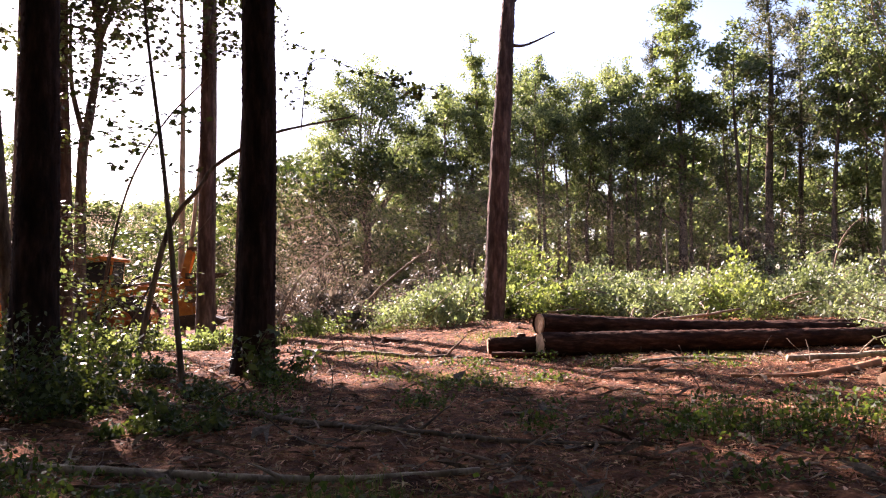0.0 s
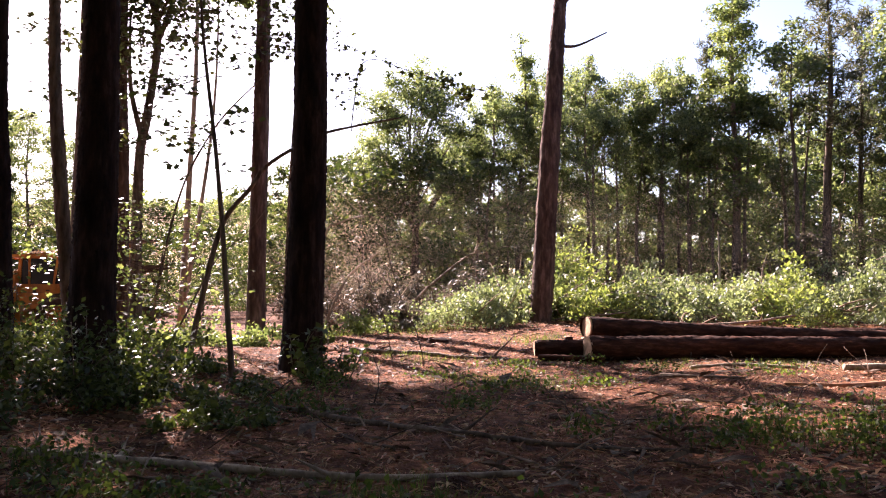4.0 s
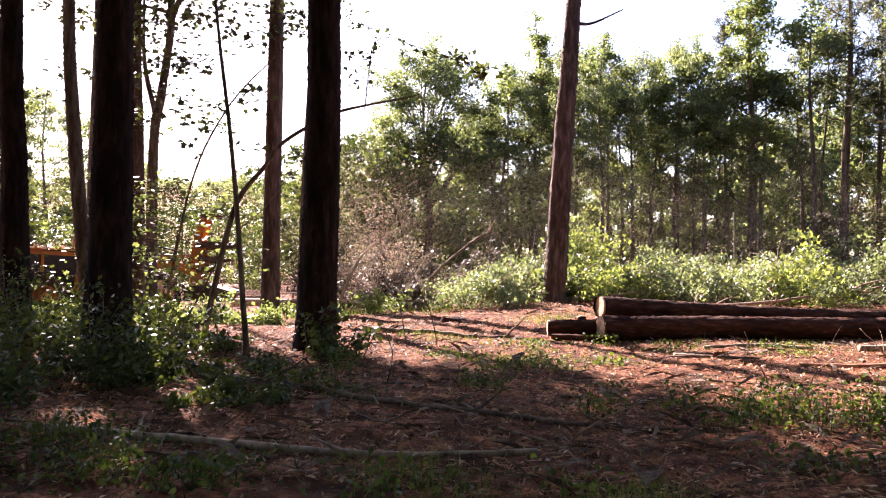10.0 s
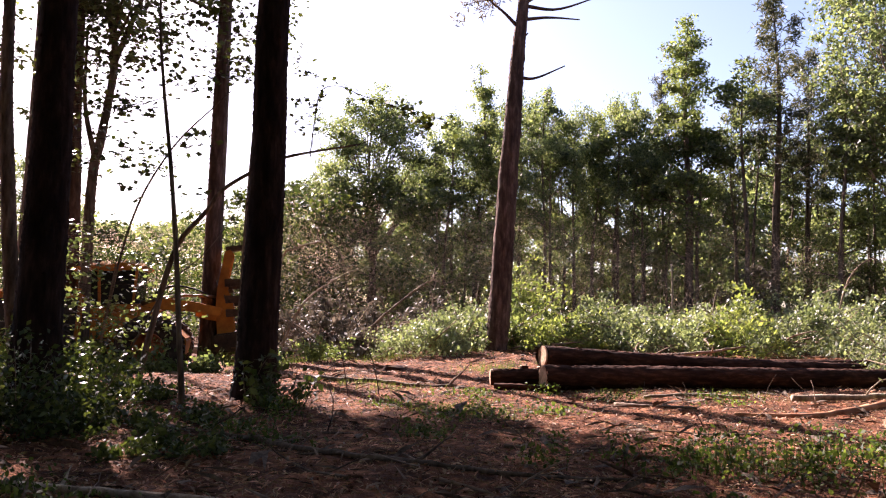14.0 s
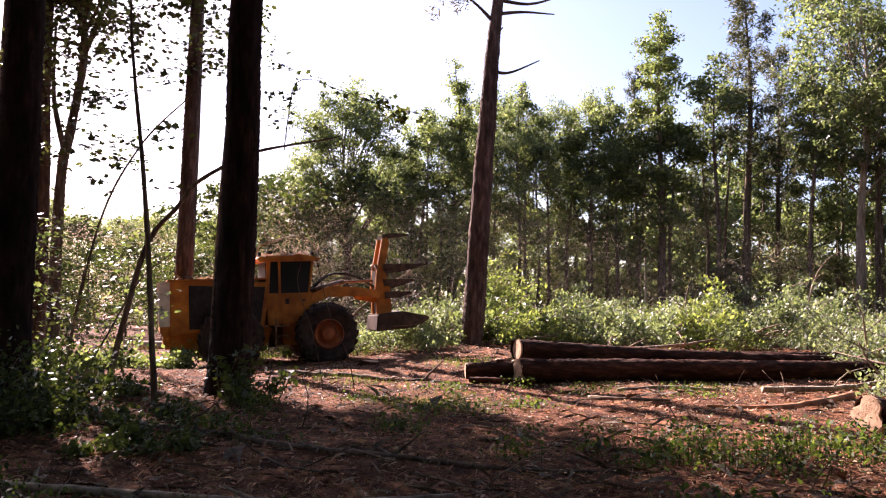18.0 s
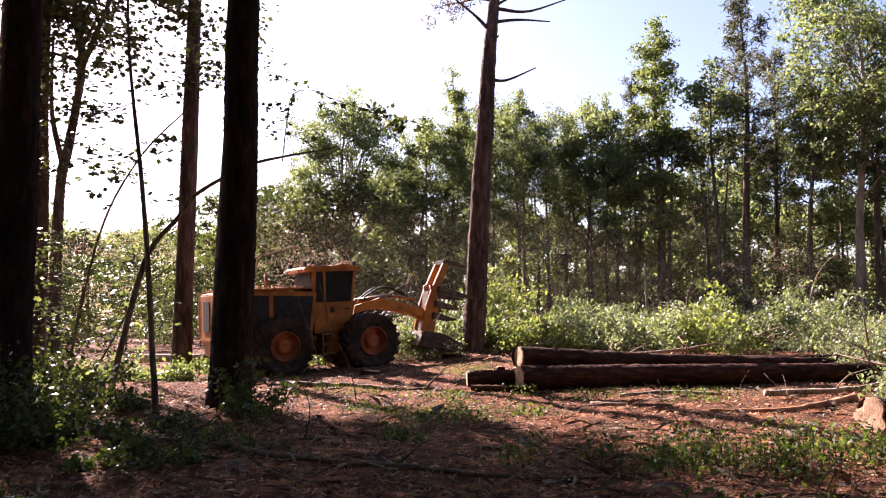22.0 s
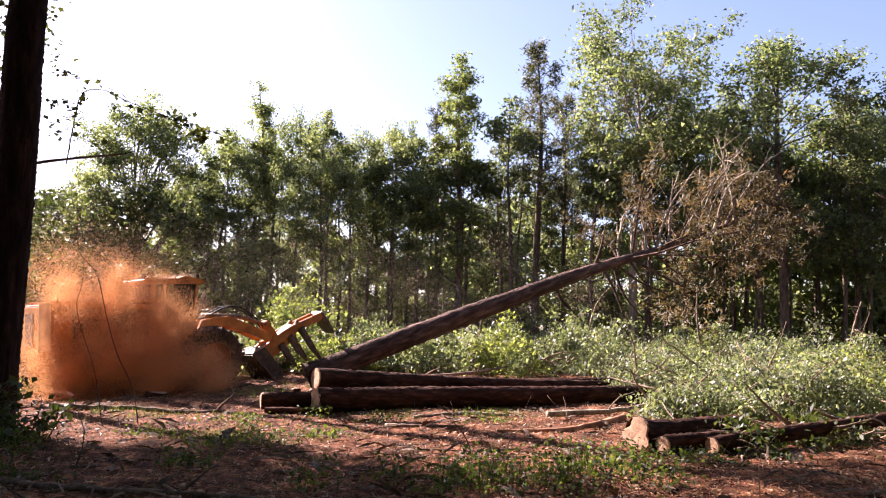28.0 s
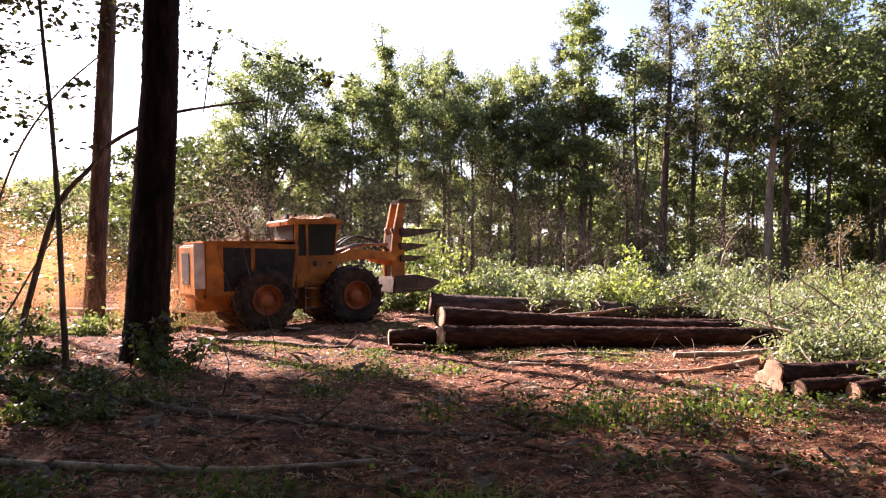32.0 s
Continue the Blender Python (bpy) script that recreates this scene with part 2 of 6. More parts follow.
            bm.to_mesh(me)
            bm.free()
        if smooth:
            me.polygons.foreach_set("use_smooth", np.ones(len(me.polygons), bool))
        me.materials.append(material)
        me.update()
        return me


def part(name, geo, material, parent=None, label="", smooth=True, bevel=0.0, at=None):
    ob = new(name, geo.data(name, material, smooth, bevel) if isinstance(geo, Geo) else geo)
    if parent:
        ob.parent = parent
    if at is not None:
        ob.matrix_basis = at
    if label:
        ob["label"] = label
    return ob


def box(x0, x1, y0, y1, z0, z1):
    g = Geo()
    g.prism([(x0, z0), (x1, z0), (x1, z1), (x0, z1)], y0, y1)
    return g


def spline(pts, n=16):
    """A smooth line through points."""
    p = np.asarray(pts, float)
    t = np.linspace(0, len(p) - 1, n)
    q = np.vstack([2 * p[0] - p[1], p, 2 * p[-1] - p[-2]])
    out = []
    for s in t:
        i = min(int(s), len(p) - 2)
        u = s - i
        a, b, c, d = q[i], q[i + 1], q[i + 2], q[i + 3]
        out.append(0.5 * (2 * b + (c - a) * u + (2 * a - 5 * b + 4 * c - d) * u * u + (3 * b - a - 3 * c + d) * u ** 3))
    return np.array(out)


def smooth(v, a, b):
    u = np.clip((v - a) / (b - a), 0, 1)
    return u * u * (3 - 2 * u)


def ground_z(x, y):
    x, y = np.asarray(x, float), np.asarray(y, float)
    tilt = 0.065 * (np.clip(x, -12, 2) + 1) * smooth(y, 17, 21)
    bumps = 0.035 * np.sin(x * 1.3 + 0.7 * y) * np.cos(y * 1.1 - 0.4 * x) + 0.02 * np.sin(3.1 * x - 1.7 * y) * np.sin(2.3 * y + x)
    return tilt + bumps * smooth(np.hypot(x, y), 2, 5) + 0.14 * np.exp(-((x - 1.5) ** 2 + (y - 26.5) ** 2) / 1.6)


def gz(x, y):
    return float(ground_z(x, y))


# ---- ground ----
def make_ground():
    near = np.arange(-24, 24.01, 0.22)
    xs = np.concatenate([-np.geomspace(900, 25, 26), near, np.geomspace(25, 900, 26)])
    ys = np.concatenate([-np.geomspace(900, 5, 22), np.arange(-4, 36, 0.22), np.geomspace(36.4, 1500, 34)])
    X, Y = np.meshgrid(xs, ys)
    rng = np.random.default_rng(3)
    Z = ground_z(X, Y) + rng.normal(size=X.shape) * 0.02 * (np.hypot(X, Y) < 40)
    nx, ny = len(xs), len(ys)
    i, j = np.meshgrid(np.arange(nx - 1), np.arange(ny - 1))
    a = (j * nx + i).ravel()
    g = Geo()
    g.add(np.stack([X, Y, Z], -1).reshape(-1, 3), np.stack([a, a + 1, a + nx + 1, a + nx], 1))
    tagged(part("ground", g, M_SOIL), "red-brown forest floor of bare soil, straw and wood litter", "ground", kind="structure")


make_ground()


def scatter(rng, n, x0, x1, y0, y1, wide=1.0):
    """Places on the ground, denser near the camera, inside a fan that opens away from it."""
    y = y0 + (y1 - y0) * rng.uniform(0, 1, n) ** 1.25
    x = rng.uniform(x0, x1, n) * np.clip(y / y1 * wide + 0.25, 0, 1)
    return x, y


def make_litter():
    rng = np.random.default_rng(5)
    # straw and twigs
    for name, n, lo, hi, w, m, label in (("pine_straw", 60000, 0.03, 0.14, 0.0028, M_STRAW, "brown pine straw and twigs strewn over the forest floor"),
                                         ("wood_litter", 36000, 0.012, 0.04, 0.006, M_CHIP, "torn bark flakes and wood chips strewn on the soil"),
                                         ("dark_twigs", 2600, 0.12, 0.5, 0.006, M_BARK, "thin dark twigs lying on the forest floor"),
                                         ("bark_pieces", 500, 0.1, 0.3, 0.011, M_STICK, "larger torn strips of bark and splintered wood on the soil")):
        x, y = scatter(rng, n, -17, 19, 5.4, 27)
        z = ground_z(x, y) + 0.012
        a = rng.uniform(0, np.pi * 2, n)
        L = rng.uniform(lo, hi, n)
        tilt = rng.normal(0, 0.22, n)
        d = np.stack([np.cos(a) * np.cos(tilt), np.sin(a) * np.cos(tilt), np.abs(np.sin(tilt))], 1) * L[:, None]
        s = np.stack([-np.sin(a), np.cos(a), rng.normal(0, 0.5, n)], 1) * w * rng.uniform(0.6, 1.6, n)[:, None]
        c = np.stack([x, y, z], 1)
        bend = d * 0.5 + np.stack([rng.normal(0, 0.12, n) * L, rng.normal(0, 0.12, n) * L, 0.06 * L + 0.004], 1)
        v = np.stack([c - s, c + s, c + bend, c + d - s * 0.5], 1)
        f = np.concatenate([np.arange(n)[:, None] * 4 + np.array(q)[None] for q in ((0, 1, 2), (0, 2, 3))])
        g = Geo()
        g.add(v.reshape(-1, 3), f)
        tagged(part(name, g, m, smooth=False), label, "litter", kind="stuff")
    # fallen leaves and low green seedlings
    g = Geo()
    x, y = scatter(rng, 15000, -17, 19, 3.2, 26)
    g.leaves(np.stack([x, y, ground_z(x, y) + 0.02], 1), 0.04, rng, 0.7, up=1.6)
    pale = Geo()
    x, y = scatter(rng, 5200, -15, 17, 3.4, 22)
    pale.leaves(np.stack([x, y, ground_z(x, y) + 0.025], 1), 0.055, rng, 0.6, up=1.1)
    tagged(part("dry_leaves", pale, M_DRY_LEAF), "pale dry leaves scattered on the forest floor", "leaves", kind="stuff")
    tagged(part("fallen_leaves", g, M_HUMUS), "dark brown fallen leaves on the forest floor", "leaves", kind="stuff")


make_litter()


def green_patch(name, spots, m, label, seed, leaf=0.07, per=130):
    """Low weeds: short stems with leaves, in patches of given place, radius and height."""
    rng = np.random.default_rng(seed)
    g = Geo()
    for x, y, r, h in spots:
        n = int(per * r * r * 3.14)
        px, py = x + rng.normal(0, r * 0.5, n), y + rng.normal(0, r * 0.5, n)
        g.leaves(np.stack([px, py, ground_z(px, py) + h * rng.uniform(0.1, 1, n) ** 1.3], 1), leaf, rng, 0.6, up=0.8)
        for k in range(n // 14):
            p = np.array([px[k], py[k], gz(px[k], py[k])])
            g.tube([p, p + [rng.normal(0, 0.05), rng.normal(0, 0.05), h * rng.uniform(0.5, 1)]], [0.005, 0.003], 3)
    tagged(part(name, g, m), label, "weeds", kind="stuff")


green_patch("seedlings", [(2.5, 8.0, 0.45, 0.42), (3.1, 8.5, 0.55, 0.4), (3.7, 8.0, 0.5, 0.3), (4.3, 8.8, 0.55, 0.42), (5.1, 9.0, 0.5, 0.34), (4.9, 8.1, 0.4, 0.26), (2.0, 8.9, 0.35, 0.3), (1.1, 8.6, 0.3, 0.34), (-0.25, 10.0, 0.35, 0.3),
                          (-2.9, 5.5, 0.5, 0.2), (-2.0, 5.2, 0.45, 0.18), (-3.6, 6.3, 0.5, 0.26), (0.5, 12.4, 0.4, 0.24), (-2.3, 11.4, 0.4, 0.3), (-2.6, 12.0, 0.35, 0.4)],
            M_WEED, "clumps of broad-leaved green seedlings on the forest floor", 13, 0.06, 330)
green_patch("weeds", [(2.4, 7.8, 0.6, 0.3), (3.2, 8.2, 0.7, 0.28), (4.2, 8.7, 0.7, 0.3), (5.2, 9.0, 0.6, 0.25), (1.0, 8.3, 0.35, 0.25), (-0.3, 9.8, 0.45, 0.2),
                      (0.4, 11.5, 0.7, 0.16), (-0.8, 13.0, 0.6, 0.14), (1.6, 12.6, 0.6, 0.18), (0.5, 14.5, 0.7, 0.14), (3.0, 14.6, 0.5, 0.2), (5.2, 14.8, 0.7, 0.15),
                      (-2.6, 10.2, 0.6, 0.2), (-2.0, 9.2, 0.5, 0.15), (-3.4, 6.0, 0.7, 0.18), (-2.2, 5.6, 0.6, 0.16), (-0.8, 5.4, 0.5, 0.14), (0.6, 5.6, 0.4, 0.15),
                      (7.8, 11.0, 0.8, 0.2), (1.9, 15.2, 0.4, 0.25), (-4.6, 5.8, 0.8, 0.22), (6.4, 9.4, 0.6, 0.2), (2.4, 6.2, 0.5, 0.15), (4.0, 6.4, 0.5, 0.14)],
            M_WEED, "low green weeds and seedlings growing through the straw", 11, 0.065, 170)


def make_grass(spots):
    rng = np.random.default_rng(12)
    g = Geo()
    for x, y, r, h, n in spots:
        px, py = x + rng.normal(0, r * 0.5, n), y + rng.normal(0, r * 0.5, n)
        pz = ground_z(px, py) - 0.01
        b = np.stack([px, py, pz], 1)
        a = rng.uniform(0, 6.28, n)
        s = np.stack([np.cos(a), np.sin(a), 0 * a], 1) * 0.006
        tip = b + np.stack([rng.normal(0, 0.3, n) * h, rng.normal(0, 0.3, n) * h, h * rng.uniform(0.5, 1.2, n)], 1)
        g.add(np.stack([b - s, b + s, tip], 1).reshape(-1, 3), np.arange(n * 3).reshape(n, 3))
    tagged(part("grass_tufts", g, M_GRASS), "thin tufts of green and straw-coloured grass", "grass", kind="stuff")


make_grass([(-2.0, 25.4, 1.2, 0.25, 300), (-5.0, 25.5, 1.6, 0.3, 500), (-8.5, 21.5, 2.2, 0.35, 900), (-0.6, 5.6, 0.6, 0.16, 300), (0.9, 5.3, 0.5, 0.16, 260),
            (3.5, 15.4, 0.8, 0.14, 160), (6.0, 15.8, 1.0, 0.14, 160), (0.2, 12.4, 1.0, 0.16, 400), (-1.4, 16.0, 1.2, 0.14, 300), (1.2, 20.0, 1.0, 0.2, 300), (-12, 20, 2.0, 0.4, 700)])


# ---- trees ----
def limb_line(rng, p, d, length, bend=0.25, k=5, rise=0.0):
    pts = [np.asarray(p, float)]
    d = np.asarray(d, float)
    for i in range(k - 1):
        d = d + rng.normal(0, bend / k * 1.6, 3) + np.array([0, 0, rise / k])
        d /= np.linalg.norm(d)
        pts.append(pts[-1] + d * length / (k - 1))
    return np.array(pts)


def bark_flakes(q, r, m, rng):
    """Small plates of bark that stand proud of an upright trunk along the line q with radii r."""
    b = Geo()
    k = len(q)
    s = rng.uniform(0.0, 0.75, m)
    i0 = (s * (k - 1)).astype(int)
    a = rng.uniform(0, 6.28, m)
    hgt, wid = rng.uniform(0.05, 0.17, m)[:, None], rng.uniform(0.02, 0.05, m)[:, None]
    out = np.stack([np.cos(a), np.sin(a), 0 * a], 1)
    tan = np.stack([-np.sin(a), np.cos(a), 0 * a], 1)
    up = np.array([0, 0, 1.0])
    c = q[i0] + out * (r[i0] - 0.008)[:, None]
    v = np.stack([c - tan * wid - up * hgt * .5, c + tan * wid - up * hgt * .45, c + tan * wid * .8 + up * hgt * .5, c - tan * wid * .9 + up * hgt * .5, c + out * rng.uniform(0.012, 0.03, (m, 1)) + up * 0.02 * rng.normal(size=(m, 1))], 1)
    b.add(v.reshape(-1, 3), np.concatenate([np.arange(m)[:, None] * 5 + np.array(t)[None] for t in ((0, 1, 4), (1, 2, 4), (2, 3, 4), (3, 0, 4))]))
    return b


def broadleaf(name, H, base, R, seed, leaf_m, bark_m, n_limb=14, n_leaf=6500, leaf=0.26, r0=0.2, shape="round", star=False, lean=0.0, trunk_pts=None, clump=0.46, tri=True):
    rng = np.random.default_rng(seed)
    root = new(name)
    wood, crown = Geo(), Geo()
    if trunk_pts is None:
        trunk_pts = [(0, 0, -0.1), (lean * 0.3 + rng.normal(0, 0.1), rng.normal(0, 0.1), H * 0.35), (lean * 0.6 + rng.normal(0, 0.2), rng.normal(0, 0.2), H * 0.7), (lean, 0, H * 0.97)]
    tp = spline(trunk_pts, 14)
    rad = r0 * (1 - np.linspace(0, 1, 14) ** 1.1 * 0.9)
    rad[0] *= 1.35
    wood.tube(tp, rad, 8, rng, 0.05)
    clumps = []
    for i in range(n_limb):
        u = (i + rng.uniform(0.1, 0.9)) / n_limb
        z = base + (H * 0.94 - base) * u
        prof = {"round": math.sin(math.pi * min(1, 0.22 + 0.74 * u)) ** 0.7, "cone": (1.02 - u) ** 0.75, "oval": math.sin(math.pi * (0.12 + 0.8 * u)) ** 0.8, "vase": 0.35 + 0.65 * math.sin(math.pi * min(1, 0.1 + 0.62 * u)), "dome": 1.0}[shape]
        k = np.argmin(abs(tp[:, 2] - z * 0.93))
        a = i * 2.4 + rng.normal(0, 0.5)
        steep = 0.35 + 0.6 * u + (0.5 if shape == "vase" else 0)
        L = max(0.6, R * prof * rng.uniform(0.8, 1.15))
        p = limb_line(rng, tp[k], (math.cos(a), math.sin(a), steep), L * math.hypot(1, steep * 0.6), 0.35)
        if shape == "dome":
            # limbs that fan out of a low fork to the skin of a dome
            el = math.asin(min(1, u * 1.05)) - 0.12
            tip = np.array([R * math.cos(el) * math.cos(a), R * math.cos(el) * math.sin(a), H * 0.58 + (H * 0.4) * max(math.sin(el), -0.3)])
            k, L = int(4 + 4 * u), R
            p = spline([tp[k], tp[k] * 0.45 + tip * 0.55 + np.array([0, 0, 0.5]) + rng.normal(0, 0.15, 3), tip * rng.uniform(0.9, 1.03)], 5)
        wood.tube(p, np.linspace(rad[k] * 0.42, 0.012, 5), 4, caps=False)
        for q in range(3):
            s = p[2 + q % 2]
            p2 = limb_line(rng, s, (p[-1] - p[0]) / L + rng.normal(0, 0.7, 3), L * 0.5, 0.4, 4)
            wood.tube(p2, np.linspace(rad[k] * 0.2, 0.008, 4), 3, caps=False)
            clumps += [p2[-1]]
        clumps += [p[-1], p[3] + rng.normal(0, 0.2, 3)]
    for u in np.linspace(0, 1, 7):
        clumps.append(tp[-3] * (1 - u) + tp[-1] * u + rng.normal(0, 0.25, 3) * (1.1 - u))
    clumps = np.array(clumps)
    per = n_leaf // len(clumps)
    cs = np.repeat(clumps, per, 0)
    size = np.repeat(rng.uniform(0.6, 1.3, len(clumps)), per)[:, None]
    # each clump is a loose lobe of leaves that faces out of the crown
    axis = np.array([np.interp(cs[:, 2] * 0.93, tp[:, 2], tp[:, k]) for k in (0, 1)]).T
    out = np.column_stack([cs[:, :2] - axis, np.zeros(len(cs))])
    out /= np.linalg.norm(out, axis=1)[:, None] + 0.3
    way = rng.normal(0, 1, cs.shape) + out * 0.7 + np.array([0, 0, 0.45])
    way /= np.linalg.norm(way, axis=1)[:, None]
    cs = cs + way * rng.uniform(0.35, 1.2, (len(cs), 1)) * 1.75 * clump * size * np.array([1, 1, 0.66]) * (R / 3.0) ** 0.5
    crown.leaves(cs, leaf * 1.05, rng, 0.72, star=star, tri=tri, facing=way)
    part("trunk", wood, bark_m, root)
    part("crown", crown, leaf_m, root)
    return root


def pine(name, H, base, R, seed, leaf_m=None, bark_m=None, r0=0.22, n_limb=26, tufts=9, per=22, needle=0.32, trunk_pts=None, dead=4, wid=0.1, whorl_rise=0.25, taper=1.2, plates=0):
    rng = np.random.default_rng(seed)
    root = new(name)
    wood, crown = Geo(), Geo()
    if trunk_pts is None:
        trunk_pts = [(0, 0, -0.1), (rng.normal(0, 0.12), rng.normal(0, 0.1), H * 0.35), (rng.normal(0, 0.2), rng.normal(0, 0.15), H * 0.7), (0, 0, H)]
    k0 = 110 if plates else 20
    tp = spline(trunk_pts, k0)
    rad = r0 * (1 - np.linspace(0, 1, k0) ** taper * 0.93)
    rad[0] *= 1.15
    wood.tube(tp, rad, 20 if plates else 12, rng, 0.045)
    cl = []
    for i in range(n_limb):
        u = (i + rng.uniform(0, 0.9)) / n_limb
        z = base + (H * 0.985 - base) * u
        k = np.argmin(abs(tp[:, 2] - z))
        o = tp[k] + (np.array([0, 0, z - tp[k, 2]]))
        L = R * (1.05 - u) ** 0.65 * rng.uniform(0.65, 1.15) + 0.25
        a = i * 2.4 + rng.normal(0, 0.4)
        p = limb_line(rng, o, (math.cos(a), math.sin(a), whorl_rise + 0.5 * u), L, 0.4, 5, 0.3)
        wood.tube(p, np.linspace(max(rad[k] * 0.3, 0.02), 0.008, 5), 4, caps=False)
        for q in range(tufts):
            s = rng.uniform(0.3, 1)
            idx = s * 4
            j = min(int(idx), 3)
            c = p[j] + (p[j + 1] - p[j]) * (idx - j)
            cl.append(c + rng.normal(0, 0.16 * L ** 0.5, 3))
    for i in range(dead):
        z = base * rng.uniform(0.45, 0.95)
        k = np.argmin(abs(tp[:, 2] - z))
        a = rng.uniform(0, 6.28)
        p = limb_line(rng, tp[k], (math.cos(a), math.sin(a), 0.1), rng.uniform(0.6, 1.6), 0.4, 4)
        wood.tube(p, np.linspace(0.03, 0.008, 4), 4)
    cl = np.array(cl)
    cs = np.repeat(cl, per, 0) + rng.normal(0, 0.14, (len(cl) * per, 3))
    crown.leaves(cs, needle, rng, wid / needle, up=0.3)
    part("trunk", wood, bark_m or M_BARK, root)
    if plates:
        part("bark", bark_flakes(tp, rad, plates, rng), bark_m, root)
    part("crown", crown, leaf_m or M_NEEDLE, root)
    return root


def put(ob, x, y, turn=0.0, s=1.0, sz=None, sink=0.0):
    ob.scale = (s, s, sz or s)
    ob.matrix_basis = Matrix.Translation((x, y, gz(x, y) - sink)) @ Matrix.Rotation(turn, 4, "Z") @ Matrix.Diagonal((s, s, sz or s, 1))


# forest-edge models, each used several times
MODELS = {
    "oak_a": (broadleaf("oak_tree", 17, 6.5, 3.6, 21, M_LEAF, M_BARK, 26, 12500, 0.16), "tall broad-crowned oak with green leaves at the forest edge", 17),
    "oak_b": (broadleaf("oak_tree", 17, 6.2, 3.2, 22, M_LEAF_B, M_BARK, 26, 12500, 0.16, shape="oval"), "dark green broadleaf tree at the forest edge", 17),
    "oak_c": (broadleaf("oak_tree", 17, 7.5, 4.0, 23, M_LEAF_B, M_PALE_BARK, 36, 18000, 0.16, shape="vase", r0=0.24, clump=0.4), "tall pale-trunked broadleaf tree with light green leaves", 17),
    "dome": (broadleaf("oak_tree", 15, 5.0, 3.2, 37, M_LEAF_B, M_BARK, 40, 27000, 0.145, shape="dome", r0=0.2, clump=0.44), "round-headed tree with a domed crown on fanning limbs", 15),
    "gum": (broadleaf("gum_tree", 17, 4.5, 1.9, 24, M_LEAF_Y, M_BARK, 32, 13000, 0.14, shape="cone", clump=0.42), "narrow pointed sweetgum with yellow-green leaves", 17),
    "gum_b": (broadleaf("gum_tree", 17, 3.5, 1.7, 25, M_LEAF, M_BARK, 32, 12000, 0.145, shape="cone", clump=0.42), "narrow pointed broadleaf tree at the forest edge", 17),
    "pine_a": (pine("pine_tree", 18, 6.5, 2.5, 26, n_limb=34, tufts=9, per=18, needle=0.3, wid=0.06), "tall thin pine with dark sparse needles", 18),
    "pine_b": (pine("pine_tree", 18, 8, 2.4, 27, n_limb=32, tufts=9, per=17, needle=0.3, wid=0.06), "tall conical pine with thin grey-green needles", 18),
    "under_a": (broadleaf("young_tree", 8, 1.2, 2.2, 28, M_LEAF, M_BARK, 14, 5600, 0.155, r0=0.08, shape="oval"), "slender young tree of the understorey in green leaf", 8),
    "under_b": (broadleaf("young_tree", 7, 0.6, 2.4, 29, M_LEAF_B, M_BARK, 14, 5600, 0.155, r0=0.07, shape="oval"), "dark green understorey tree under the forest edge", 7),
    "pole": (broadleaf("pole_tree", 14, 9, 1.3, 30, M_LEAF_B, M_BARK, 8, 2400, 0.165, r0=0.11), "slender dark trunk with a small high crown", 14),
    "glade": (broadleaf("young_maple", 6, 0.5, 2.3, 33, M_SHRUB, M_BARK, 14, 4200, 0.155, r0=0.07, shape="oval"), "young maple beyond the clearing, dimmed by a dark leaf colour", 6),
    "screen_a": (broadleaf("oak_tree", 17, 5.5, 3.6, 34, M_LEAF_B, M_BARK, 8, 1500, 0.65), "unseen broad-crowned tree added round the clearing to block sky light", 17),
    "screen_b": (broadleaf("young_tree", 7, 0.8, 2.4, 35, M_LEAF_B, M_BARK, 6, 900, 0.5, r0=0.08, shape="oval"), "unseen understorey tree added round the clearing to block sky light", 7),
    "inner": (broadleaf("young_tree", 8, 0.4, 3.0, 36, M_LEAF_B, M_BARK, 12, 3000, 0.29, r0=0.08, shape="oval"), "shaded young tree deeper in the wood", 8),
    "bush": (broadleaf("forest_shrub", 3.2, 0.2, 1.9, 31, M_LEAF_B, M_BARK, 14, 2800, 0.165, r0=0.04, shape="oval"), "dark leafy shrub under the forest edge", 3.2),
}
used = set()


def plant(kind, az, dist, height, turn=0.0, width=1.0):
    model, label, h0 = MODELS[kind]
    x, y = dist * math.sin(radians(az)), dist * math.cos(radians(az))
    ob = model
    if kind in used:
        ob = copy_thing(model, Matrix())
    used.add(kind)
    s = height / h0
    put(ob, x, y, turn, s * width, s, 0.05)
    tagged(ob, label, "shrub" if kind == "bush" else "tree", "forest edge")
    return ob


